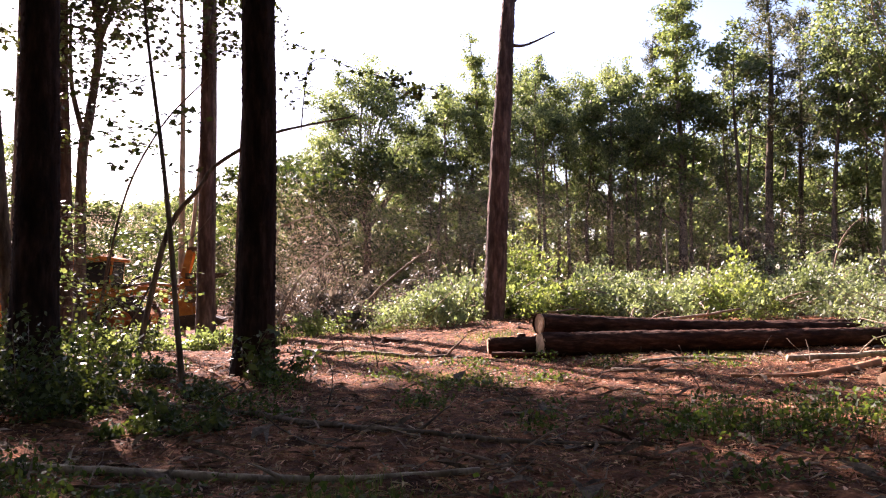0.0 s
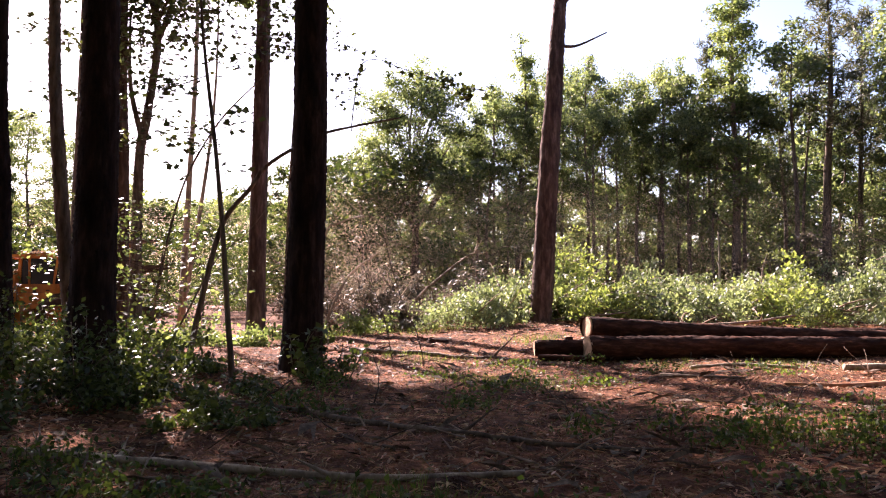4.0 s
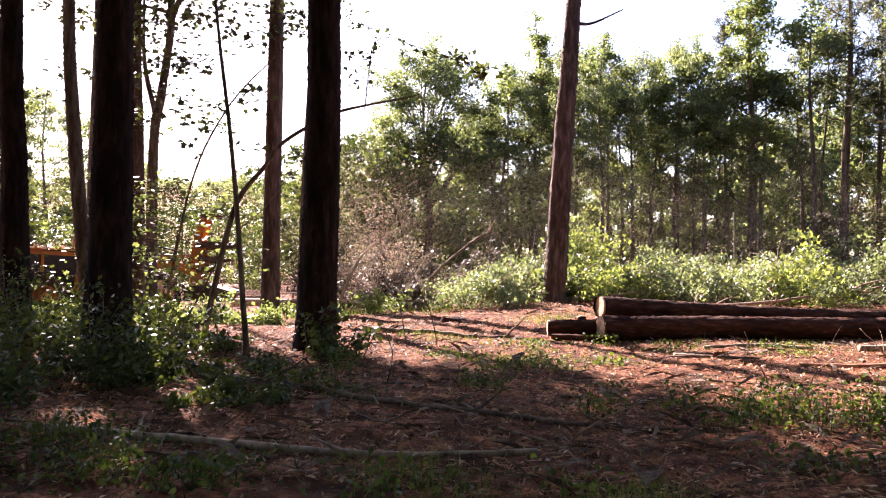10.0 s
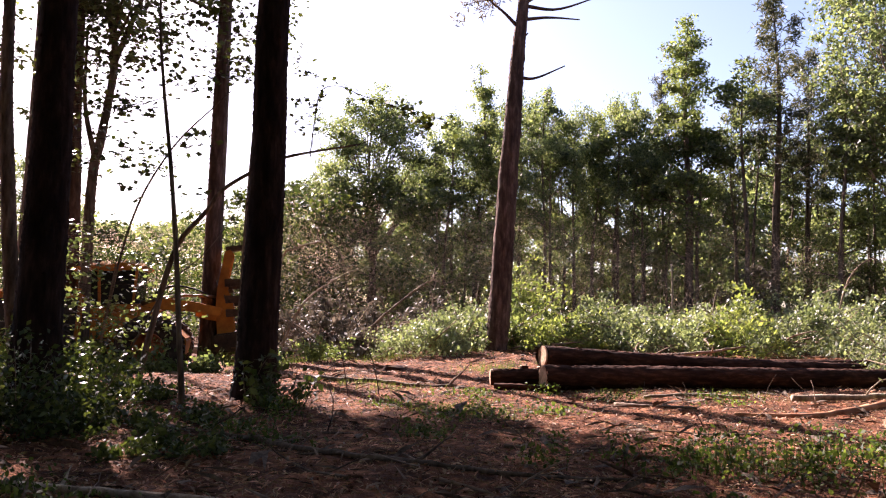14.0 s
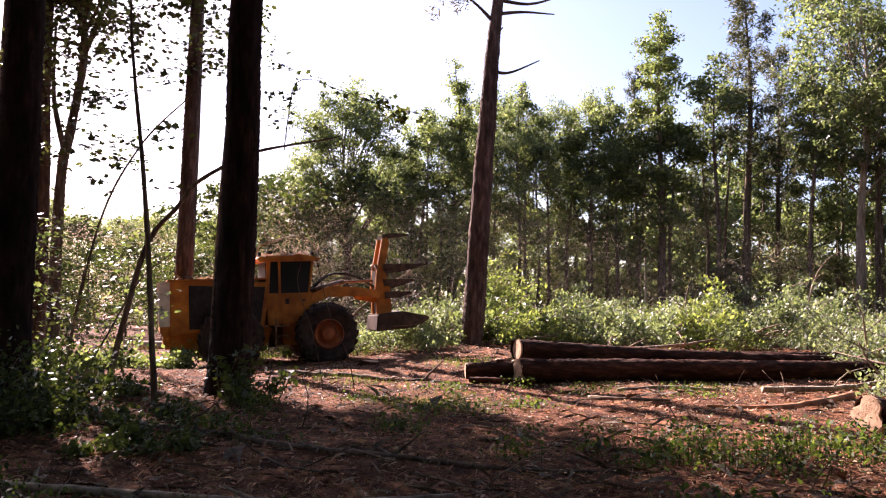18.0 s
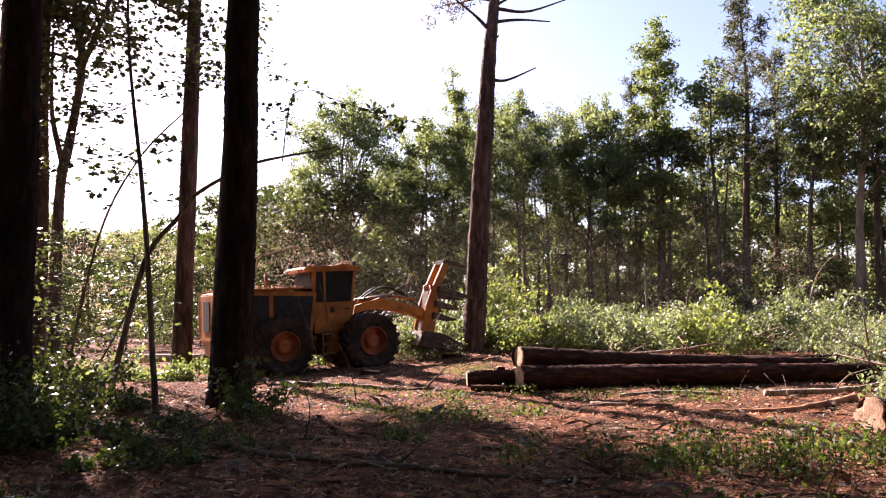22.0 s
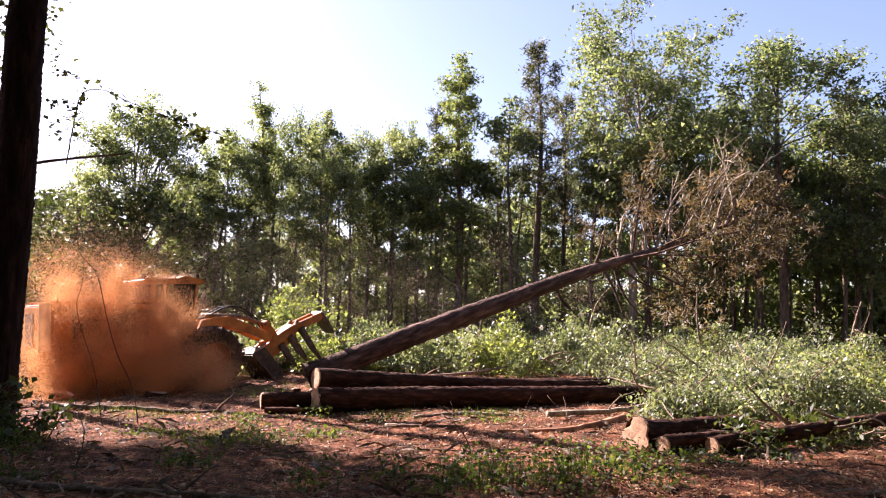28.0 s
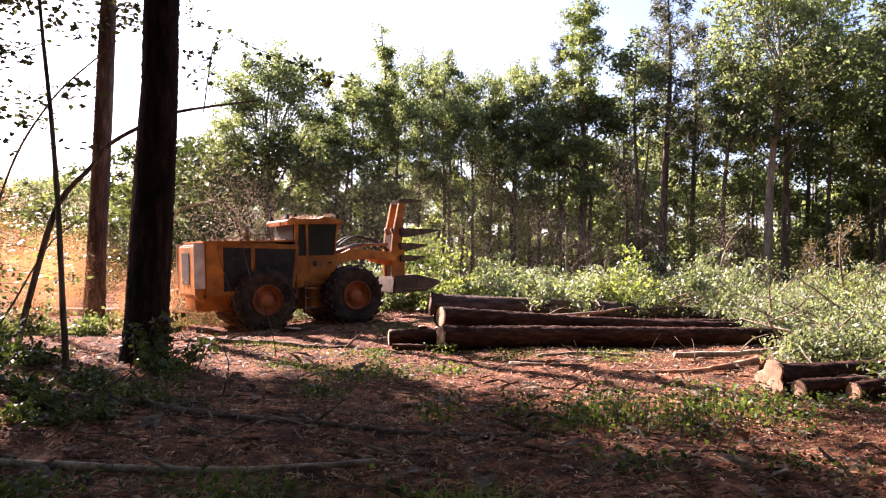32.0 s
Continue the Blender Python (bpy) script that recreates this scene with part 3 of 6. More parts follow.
# azimuth, distance, height of tree, turn, width: the skyline of the forest edge
for row in [("dome", -5.7, 47, 14.8, 0.3, 1.0), ("oak_a", -8.6, 50, 10.6, 2.3, 0.9), ("glade", -13.6, 48, 8.6, 0.2, 1.2), ("glade", -9.4, 46, 8.8, 2.2, 1.2), ("glade", -5.2, 45, 8.6, 4.2, 1.2), ("under_b", -1.0, 46, 8.6, 1.9, 1.2), ("oak_b", 0.2, 50, 14.6, 1.0, 0.7), ("gum_b", 2.0, 48, 17.0, 2.0, 0.95), ("oak_b", 5.0, 51, 16.2, 2.2, 0.75), ("pine_a", 7.1, 56, 17.4, 0.4, 0.7),
            ("oak_a", 9.2, 49, 14.6, 1.4, 0.7), ("oak_a", 12.0, 50, 15.4, 2.9, 0.85), ("pine_a", 15.2, 54, 17.8, 1.0, 0.7), ("gum", 17.0, 46, 19.0, 0.6, 1.2), ("pine_b", 22.6, 46, 19.2, 0.2, 1.1),
            ("pine_b", 24.8, 48, 16.6, 2.0, 0.9), ("pine_a", 20.0, 50, 14.5, 2.7, 0.8), ("oak_c", 29.6, 41, 16.7, 0.5, 1.05), ("oak_a", 30.6, 43, 17.0, 2.5, 0.8), ("oak_a", 35.8, 46, 15.8, 0.9, 0.6), ("oak_b", 39.5, 41, 16.9, 0.0, 1.25),
            ("pine_a", 43.6, 44, 14.9, 0.8, 0.9), ("oak_b", 45.8, 42, 12.6, 1.2, 1.1), ("oak_b", 49.0, 40, 15.5, 2.2, 1.1), ("oak_a", 54.0, 40, 16.0, 1.7, 1.0), ("gum_b", 26.6, 46, 15.0, 0.5, 1.1),
            ("oak_b", 31.8, 48, 15.5, 2.4, 0.9), ("oak_b", 37.0, 47, 14.5, 2.0, 0.9), ("oak_b", 14.0, 47, 12.0, 0.2, 0.8), ("oak_b", 7.4, 46, 12.5, 0.7, 0.8), ("oak_a", 3.6, 47, 12.2, 2.0, 0.8),
            ("oak_b", -2.6, 52, 12.4, 0.9, 0.8), ("oak_a", -4.0, 56, 11.8, 2.1, 0.9), ("oak_b", -10.0, 55, 11.6, 0.1, 1.0), ("oak_a", -13.0, 62, 10.4, 1.3, 1.1), ("oak_b", -16.2, 72, 9.8, 2.5, 1.2),
            ("oak_a", -18.8, 84, 11.2, 0.6, 1.2), ("oak_b", -21.0, 84, 10.6, 1.7, 1.2), ("oak_b", -23.6, 92, 10.6, 0.4, 1.2), ("oak_a", -26.5, 80, 12.0, 2.6, 1.3), ("oak_b", -29.0, 70, 14.0, 2.6, 1.0),
            ("oak_a", -31.5, 66, 15.0, 0.2, 1.0), ("gum_b", -33.5, 60, 15.0, 1.2, 1.2), ("oak_b", -36.5, 60, 14.0, 2.2, 1.2), ("gum", 11.0, 55, 15.5, 0.3, 0.9), ("gum_b", -0.9, 57, 13.5, 1.0, 0.9)]:
    plant(*row)

wood_rng = random.Random(8)
for i in range(54):
    az = -3 + i * 1.06 + wood_rng.uniform(-0.5, 0.5)
    far = 45 if az < 26 else 40
    plant("pole", az, far + wood_rng.uniform(0, 14), wood_rng.uniform(12, 16), wood_rng.uniform(0, 6), wood_rng.uniform(0.8, 1.3))
for i in range(18):
    az = -15 + i * 2.6 + (max(0, i - 11) * 1.2) + wood_rng.uniform(-0.8, 0.8)
    far = 50 if az < 24 else 44
    plant("under_a" if az < -8 else wood_rng.choice(["under_a", "under_b"]), az, far + wood_rng.uniform(0, 9), wood_rng.uniform(5.5, 9.0), wood_rng.uniform(0, 6), wood_rng.uniform(0.9, 1.2))
for i in range(18):
    az = -34 + i * 4.8 + wood_rng.uniform(-0.8, 0.8)
    far = 47 if az < 0 else (58 if az < 24 else 46)
    plant("bush", az, far + wood_rng.uniform(0, 9) + (14 if az < -12 else 0), wood_rng.uniform(2.6, 4.5), wood_rng.uniform(0, 6), wood_rng.uniform(1.0, 1.5))


# deeper rows of the wood
for i in range(30):
    az = -6 + i * 2.2 + wood_rng.uniform(-0.7, 0.7)
    plant("inner", az, wood_rng.uniform(58, 76) - max(0, az - 24) * 0.3, wood_rng.uniform(7.0, 11.0), wood_rng.uniform(0, 6), wood_rng.uniform(0.9, 1.25))
for az, dist, h in [(13.5, 60, 11.5), (16.2, 64, 12.0), (18.6, 59, 11.0), (21.2, 63, 12.0), (36.0, 52, 11.5), (38.6, 55, 12.5), (41.4, 51, 12.0), (44.0, 54, 12.5), (46.6, 50, 11.5)]:
    plant("inner", az, dist, h, az, 1.0)
# the far side of the clearing beyond the pines
for i in range(15):
    az = -37 + i * 1.9 + wood_rng.uniform(-0.6, 0.6)
    plant("inner", az, wood_rng.uniform(76, 96), wood_rng.uniform(8.5, 11.5), wood_rng.uniform(0, 6), wood_rng.uniform(0.9, 1.2))
# low growth beyond the pines, dimmed through its dark leaf colour
for i in range(12):
    az = -34 + i * 2.2 + wood_rng.uniform(-0.6, 0.6)
    plant("glade", az, wood_rng.uniform(40, 58), wood_rng.uniform(3.8, 5.6), wood_rng.uniform(0, 6), wood_rng.uniform(1.0, 1.4))
# unseen wood added round the clearing and behind the camera; it blocks sky light
for i in range(48):
    az = 64 + i * 4.8 + wood_rng.uniform(-1.5, 1.5)
    plant("screen_a", az, wood_rng.uniform(17, 40), wood_rng.uniform(14, 19), wood_rng.uniform(0, 6), wood_rng.uniform(0.9, 1.2))
for i in range(42):
    az = 66 + i * 5.4 + wood_rng.uniform(-1.5, 1.5)
    plant("screen_b", az, wood_rng.uniform(11, 28), wood_rng.uniform(4.5, 8.0), wood_rng.uniform(0, 6), 1.1)


# ---- standing trees at the edge of the clearing ----
def big_trunk(name, pts, radii, bark, label, seed, crown=None, forks=()):
    """A near trunk with furrowed bark plates; crown: base, top, radius, kind."""
    rng = np.random.default_rng(seed)
    p = np.array(pts, float)
    o = p[0].copy()
    o[2] = gz(o[0], o[1])
    root = new(name)
    root.location = o
    n, k = (12, 30) if crown and crown[3] == "shade" else (26, 110)
    q = spline(p - o, k)
    q[0, 2] = -0.15
    r = np.interp(np.linspace(0, 1, k), np.linspace(0, 1, len(radii)), radii)
    r = r * (1 + 0.18 * np.exp(-np.linspace(0, 1, k) * 28))
    g = Geo()
    g.tube(q, r, n, rng, 0.022)
    part("trunk", g, bark, root)
    if k > 30:
        part("bark", bark_flakes(q, r, 1500, rng), bark, root)
    for line in forks:
        g = Geo()
        g.tube(spline(np.array(line, float) - o, 16), np.linspace(0.09, 0.03, 16), 8, rng, 0.04)
        part("fork", g, bark, root)
    if crown:
        cb, ct, cr, kind = crown
        lm, wd = Geo(), Geo()
        for i in range(26):
            z = cb + (ct - cb) * (i + rng.uniform(0, 1)) / 26
            j = np.argmin(abs(q[:, 2] - z))
            ang = rng.uniform(0, 6.28)
            u = (z - cb) / (ct - cb)
            L = cr * (0.55 + 0.5 * math.sin(math.pi * (0.2 + 0.8 * u))) * rng.uniform(0.7, 1.1)
            pl = limb_line(rng, q[j], (math.cos(ang), math.sin(ang), 0.3), L, 0.4, 5)
            wd.tube(pl, np.linspace(0.06, 0.012, 5), 5)
            for t in range(14):
                w = rng.uniform(0.35, 1) * 4
                e = min(int(w), 3)
                cc = pl[e] + (pl[e + 1] - pl[e]) * (w - e) + rng.normal(0, 0.3, 3)
                if kind == "pine":
                    lm.leaves(cc + rng.normal(0, 0.22, (26, 3)), 0.26, rng, 0.16, up=0.3)
                elif kind == "shade":
                    lm.leaves(cc + rng.normal(0, 0.42, (24 if p[0, 1] < 8 else (17 if ct > 25 else 8), 3)), 0.46 if p[0, 1] < 8 else 0.36, rng, 0.75, up=0.9, tri=True)
                else:
                    lm.leaves(cc + rng.normal(0, 0.19, (13, 3)), 0.165, rng, 0.7, up=0.7, star=True)
        part("limb_work", wd, bark, root)
        part("crown", lm, M_NEEDLE if kind == "pine" else M_LEAF_B, root)
    tagged(root, label, "tree", "trees in the shade")
    return root


PINE_L = "large pine trunk with furrowed bark, backlit dark put into its colour"
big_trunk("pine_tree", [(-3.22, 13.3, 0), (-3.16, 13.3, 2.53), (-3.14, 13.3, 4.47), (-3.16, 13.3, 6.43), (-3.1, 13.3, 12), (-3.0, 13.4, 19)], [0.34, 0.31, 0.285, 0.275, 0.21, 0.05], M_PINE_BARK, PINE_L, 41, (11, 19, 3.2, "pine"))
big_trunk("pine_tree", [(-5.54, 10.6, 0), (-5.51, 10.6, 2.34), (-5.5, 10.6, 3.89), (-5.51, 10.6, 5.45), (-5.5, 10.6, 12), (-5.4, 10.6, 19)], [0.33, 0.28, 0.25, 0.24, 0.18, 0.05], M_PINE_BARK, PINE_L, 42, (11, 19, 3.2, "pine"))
big_trunk("pine_tree", [(-10.15, 21, -0.5), (-10.23, 21, 4.59), (-10.34, 21, 8.29), (-10.3, 21, 18)], [0.26, 0.2, 0.17, 0.04], M_RED_BARK, "reddish pine trunk standing behind a larger trunk", 43, (10.5, 18, 3.0, "pine"))
big_trunk("pine_tree", [(-6.72, 22.2, -0.4), (-6.73, 22.2, 4.76), (-6.70, 22.2, 9.66), (-6.6, 22.2, 19)], [0.28, 0.2, 0.17, 0.05], M_RED_BARK, "straight red-brown pine trunk lit from behind", 44, (10.2, 17.5, 3.1, "broad"))
big_trunk("gum_tree", [(-9.54, 20.6, -0.5), (-9.55, 20.6, 4.54), (-9.35, 20.6, 6.04), (-9.12, 20.6, 8.16), (-9.4, 20.6, 10), (-9.5, 20.6, 15)], [0.17, 0.125, 0.11, 0.09, 0.07, 0.03], M_BARK, "slender leaning sweetgum with backlit star-shaped leaves", 45, (8.6, 15, 2.0, "broad"), [[(-9.16, 20.6, 7.9), (-8.8, 20.6, 8.9), (-8.3, 20.6, 10.4), (-8.0, 20.6, 12.5)], [(-9.5, 20.6, 5.4), (-9.9, 20.7, 6.9), (-10.0, 20.8, 9.0)]])
big_trunk("gum_tree", [(-7.72, 14.2, 0), (-7.99, 14, 3.48), (-8.19, 14, 6.67), (-8.2, 14, 14)], [0.13, 0.12, 0.1, 0.03], M_BARK, "thin grey trunk tangled with leafy twigs", 46, (8.5, 14, 2.0, "broad"))
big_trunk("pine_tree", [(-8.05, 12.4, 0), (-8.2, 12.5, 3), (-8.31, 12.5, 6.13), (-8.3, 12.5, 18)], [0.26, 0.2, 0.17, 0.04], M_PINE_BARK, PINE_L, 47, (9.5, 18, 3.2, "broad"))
# added trees, out of view or hidden by trunks, whose crowns shade the foreground
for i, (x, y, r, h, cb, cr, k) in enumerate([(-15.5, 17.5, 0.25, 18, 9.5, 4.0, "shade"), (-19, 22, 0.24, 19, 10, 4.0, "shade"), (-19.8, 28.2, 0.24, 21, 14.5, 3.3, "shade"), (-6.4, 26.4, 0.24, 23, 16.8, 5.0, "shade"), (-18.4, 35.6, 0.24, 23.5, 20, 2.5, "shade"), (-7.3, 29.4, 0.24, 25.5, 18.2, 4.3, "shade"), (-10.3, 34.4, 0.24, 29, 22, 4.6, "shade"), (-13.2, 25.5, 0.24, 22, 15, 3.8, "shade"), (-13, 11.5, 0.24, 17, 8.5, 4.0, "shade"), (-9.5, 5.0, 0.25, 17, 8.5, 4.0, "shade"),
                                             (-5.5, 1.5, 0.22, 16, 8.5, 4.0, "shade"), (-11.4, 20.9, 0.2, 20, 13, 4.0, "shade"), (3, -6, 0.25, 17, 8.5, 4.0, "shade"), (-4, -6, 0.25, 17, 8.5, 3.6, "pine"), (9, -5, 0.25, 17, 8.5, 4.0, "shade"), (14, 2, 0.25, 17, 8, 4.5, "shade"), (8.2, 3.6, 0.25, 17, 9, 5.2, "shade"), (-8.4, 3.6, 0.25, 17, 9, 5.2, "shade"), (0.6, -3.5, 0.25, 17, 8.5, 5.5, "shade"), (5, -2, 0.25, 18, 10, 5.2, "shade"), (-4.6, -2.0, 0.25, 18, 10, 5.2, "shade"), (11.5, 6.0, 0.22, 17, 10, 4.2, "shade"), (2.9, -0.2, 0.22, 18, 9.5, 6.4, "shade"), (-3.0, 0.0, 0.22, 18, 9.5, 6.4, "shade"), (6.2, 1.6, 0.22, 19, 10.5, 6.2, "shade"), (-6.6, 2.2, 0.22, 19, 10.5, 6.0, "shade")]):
    big_trunk("pine_tree" if k == "pine" else "gum_tree", [(x, y, 0), (x + 0.1, y, h * 0.4), (x, y + 0.1, h)], [r * 1.2, r * 0.8, 0.04], M_PINE_BARK if k == "pine" else M_BARK, "tall tree added for the shade its crown casts on the foreground", 50 + i, (cb, h, cr, k))


# leaning trees added overhead, out of view, to cut sky light on the foreground
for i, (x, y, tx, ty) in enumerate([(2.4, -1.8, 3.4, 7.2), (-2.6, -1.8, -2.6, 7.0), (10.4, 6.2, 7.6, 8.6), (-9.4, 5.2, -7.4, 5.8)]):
    big_trunk("gum_tree", [(x, y, 0), (x + (tx - x) * 0.15, y + (ty - y) * 0.12, 5), (tx, ty * 0.8, 13), (tx, ty, 18)], [0.26, 0.2, 0.12, 0.04], M_BARK, "unseen leaning tree added overhead to keep sky light off the foreground", 90 + i, (8.5, 18, 6.0 if x > -5 else 4.4, "shade"))


def sapling(name, line, r0, label, sprays, seed, leaf=0.11, per=26, m=None, twigs=()):
    """A thin stem along a line, with side twigs that carry flat sprays of star-shaped leaves: sprays are (place, reach)."""
    rng = np.random.default_rng(seed)
    root = new(name)
    p = np.array(line, float)
    o = p[0].copy()
    o[2] = gz(o[0], o[1]) - 0.03
    root.location = o
    q = spline(p - o, 40)
    q[0, 2] = -0.05
    g, lv = Geo(), Geo()
    g.tube(q, np.linspace(r0, r0 * 0.3, 40), 9, rng, 0.05)
    part("stem", g, M_BARK, root)
    for c, reach in sprays:
        tw = Geo()
        c = np.array(c, float) - o
        j = np.argmin(np.linalg.norm(q - c, axis=1))
        mid = (q[j] + c) / 2 + rng.normal(0, 0.08, 3)
        tw.tube(spline([q[j], mid, c, c + (c - mid) * 0.4], 9), np.linspace(0.005, 0.002, 9), 4)
        part("twig", tw, M_PINE_BARK, root)
        lv.leaves(c + rng.normal(0, 1, (per, 3)) * np.array([reach, reach, reach * 0.3]), leaf * 0.85, rng, 0.75, up=2.0, star=True)
    for w in twigs:
        w = spline(np.array(w, float) - o, 24)
        tw = Geo()
        tw.tube(w, np.linspace(0.012, 0.003, 24), 5)
        part("twig", tw, M_PINE_BARK, root)
        lv.leaves(np.repeat(w[4:], 3, 0) + rng.normal(0, 0.07, (60, 3)), leaf, rng, 0.75, up=1.0, star=True)
    if sprays:
        part("foliage", lv, m or M_LEAF_NEAR, root)
    return tagged(root, label, "tree", "saplings")


rng0 = np.random.default_rng(77)


def cloud(n, x0, x1, y0, y1, z0, z1, reach):
    return [((rng0.uniform(x0, x1), rng0.uniform(y0, y1), rng0.uniform(z0, z1)), reach * rng0.uniform(0.6, 1.3)) for _ in range(n)]


BENT = [(-5.78, 14.8, 0.0), (-5.56, 14.8, 1.14), (-5.18, 14.8, 2.63), (-4.65, 14.8, 3.33), (-4.37, 14.8, 3.74), (-3.86, 14.8, 4.09), (-3.27, 14.8, 4.39), (-2.62, 14.8, 4.55), (-1.76, 14.8, 4.71)]
sapling("bent_sapling", BENT, 0.06, "thin sapling bent over in an arch behind a pine trunk",
        [((-0.75, 14.6, 5.4), 0.14), ((-0.35, 14.6, 5.18), 0.14), ((-2.75, 14.5, 4.9), 0.2), ((-2.65, 14.5, 5.2), 0.18), ((-2.2, 14.6, 4.8), 0.13), ((-2.9, 14.7, 5.5), 0.18), ((-2.8, 14.6, 6.0), 0.14)], 61, 0.12, 16,
        twigs=[[(-2.7, 14.8, 4.45), (-2.62, 14.7, 5.1), (-2.5, 14.6, 5.68), (-2.15, 14.6, 5.78), (-1.75, 14.6, 5.62), (-1.2, 14.6, 5.45), (-0.7, 14.6, 5.34), (-0.25, 14.6, 5.2), (0.1, 14.6, 5.1)], [(-1.2, 14.6, 5.45), (-0.75, 14.6, 5.25), (-0.45, 14.6, 5.0)]])
sapling("sapling", [(-3.98, 12, 0.0), (-4.08, 12, 1.05), (-4.2, 12, 2.44), (-4.35, 12, 3.75), (-4.52, 12, 4.98), (-4.62, 12, 5.96), (-4.7, 12, 8)], 0.05, "thin upright sapling with star-shaped leaves, standing in the shade",
        cloud(20, -5.5, -3.7, 11.6, 12.6, 4.5, 6.6, 0.26) + cloud(8, -5.3, -3.8, 11.7, 12.3, 3.2, 4.5, 0.24), 62, 0.13, 17)
sapling("sapling", [(-9.2, 17.5, -0.1), (-9.1, 17.5, 1.5), (-8.8, 17.5, 3.0)], 0.035, "young maple with flat layers of sunlit yellow-green leaves",
        cloud(44, -9.8, -6.2, 16.0, 18.4, 0.8, 3.4, 0.35), 63, 0.13, 22, M_LEAF_Y)
sapling("sapling", [(-7.4, 16.5, -0.1), (-7.2, 16.5, 1.2), (-7.0, 16.5, 2.6)], 0.03, "young maple with flat layers of sunlit yellow-green leaves",
        cloud(26, -8.4, -5.6, 15.8, 17.4, 0.6, 3.0, 0.3), 64, 0.12, 20, M_LEAF_Y)
sapling("sapling", [(-10.6, 15.5, -0.1), (-10.4, 15.5, 2.0), (-10.2, 15.5, 5.5)], 0.05, "slender sapling beside the dark pines",
        cloud(20, -11.6, -8.6, 15, 17, 1.0, 5.6, 0.35), 65, 0.12, 20)
sapling("gum_sapling", [(-10.2, 19.5, -0.3), (-10.1, 19.5, 3), (-9.9, 19.5, 9)], 0.07, "tall thin sweetgum with star-shaped leaves against the sky",
        cloud(34, -11.6, -7.6, 18.5, 21.5, 4.6, 8.0, 0.34) + cloud(46, -11.6, -6.0, 18.5, 21.5, 7.4, 10.0, 0.42), 66, 0.175, 22)
sapling("gum_sapling", [(-5.6, 21.0, -0.4), (-5.5, 21.0, 4.0), (-5.3, 21.0, 8.4), (-5.2, 21.0, 10.6)], 0.04, "slim sweetgum behind the pines with star-shaped leaves",
        cloud(26, -6.9, -4.3, 20.2, 21.8, 7.4, 10.2, 0.36), 73, 0.175, 22)
sapling("leaning_branch", [(-7.6, 17.0, 0.0), (-7.0, 17.0, 3.2), (-6.2, 17.0, 4.9), (-5.2, 17.0, 6.0), (-4.9, 17.0, 6.3)], 0.03, "thin dead stem leaning between the pines", [], 74)
sapling("hanging_vine", [(-1.2, 14.5, 0.0), (-1.35, 14.5, 0.63), (-1.61, 14.5, 1.15), (-1.82, 14.5, 1.77), (-2.03, 14.5, 2.51), (-2.35, 14.5, 2.93), (-2.41, 14.5, 3.67), (-2.67, 14.6, 4.5)], 0.011, "thin bare vine hanging from the bent sapling to the ground", [], 67)
sapling("hanging_vine", [(-1.75, 14.3, 0.0), (-1.95, 14.4, 0.9), (-2.3, 14.5, 1.9), (-2.25, 14.5, 2.6), (-2.5, 14.6, 4.5)], 0.009, "thin bare vine hanging from the bent sapling to the ground", [], 68)
sapling("leaning_branch", [(-5.9, 13.6, 0.0), (-5.4, 13.6, 0.9), (-4.9, 13.7, 1.9), (-4.3, 13.8, 2.5), (-3.8, 14, 3.3)], 0.02, "thin dead branch leaning against a pine", [], 69)


# ---- shrubs in the shade ----
def shrub(x, y, r, h, seed, label, n=1300, leaf=0.07, m=None):
    rng = np.random.default_rng(seed)
    root = new("shrub")
    root.location = (x, y, gz(x, y) - 0.02)
    lv = Geo()
    for i in range(12):
        a = rng.uniform(0, 6.28)
        out = rng.uniform(0.15, 1.3)
        p = limb_line(rng, (rng.normal(0, 0.18), rng.normal(0, 0.18), 0), (math.cos(a) * out, math.sin(a) * out, 0.9), h * rng.uniform(0.4, 1.45), 0.6, 5)
        p[:, :2] *= r / h * 0.9 + 0.3
        st = Geo()
        st.tube(p, np.linspace(0.012, 0.004, 5), 4)
        part("stem", st, M_BARK, root)
        k = n // 12
        s = rng.uniform(0.25, 1, k) * 4
        j = np.minimum(s.astype(int), 3)
        c = p[j] + (p[j + 1] - p[j]) * (s - j)[:, None]
        lv.leaves(c + rng.normal(0, 1, (k, 3)) * np.array([0.15, 0.15, 0.1]) * max(r, 0.5), leaf * rng.uniform(0.8, 1.5), rng, 0.62, up=0.7)
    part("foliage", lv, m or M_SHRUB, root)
    tagged(root, label, "shrub", "shrubs in the shade")


SH = "dark green leafy shrub growing in the shade"
for i, (x, y, r, h) in enumerate([(-5.0, 9.4, 0.9, 1.0), (-4.3, 9.3, 0.8, 0.75), (-6.2, 9.6, 0.9, 1.1), (-4.9, 10.6, 0.7, 0.8), (-5.6, 8.2, 0.9, 0.7), (-7.0, 10.6, 0.9, 1.3), (-3.5, 10.2, 0.7, 0.2),
                                  (-8.0, 11.4, 0.9, 1.4), (-7.6, 13, 0.9, 1.2), (-5.4, 11.8, 0.8, 0.95), (-6.6, 12.4, 0.8, 1.1), (-4.9, 13.2, 0.5, 0.35), (-3.0, 8.6, 0.5, 0.3)]):
    shrub(x, y, r, h, 80 + i, SH)
shrub(-2.95, 12.7, 0.3, 0.95, 96, "leafy green vine shrub at the foot of a pine", 240, 0.11)
shrub(-2.55, 12.4, 0.35, 0.5, 97, "leafy green seedlings at the foot of a pine", 240, 0.1)
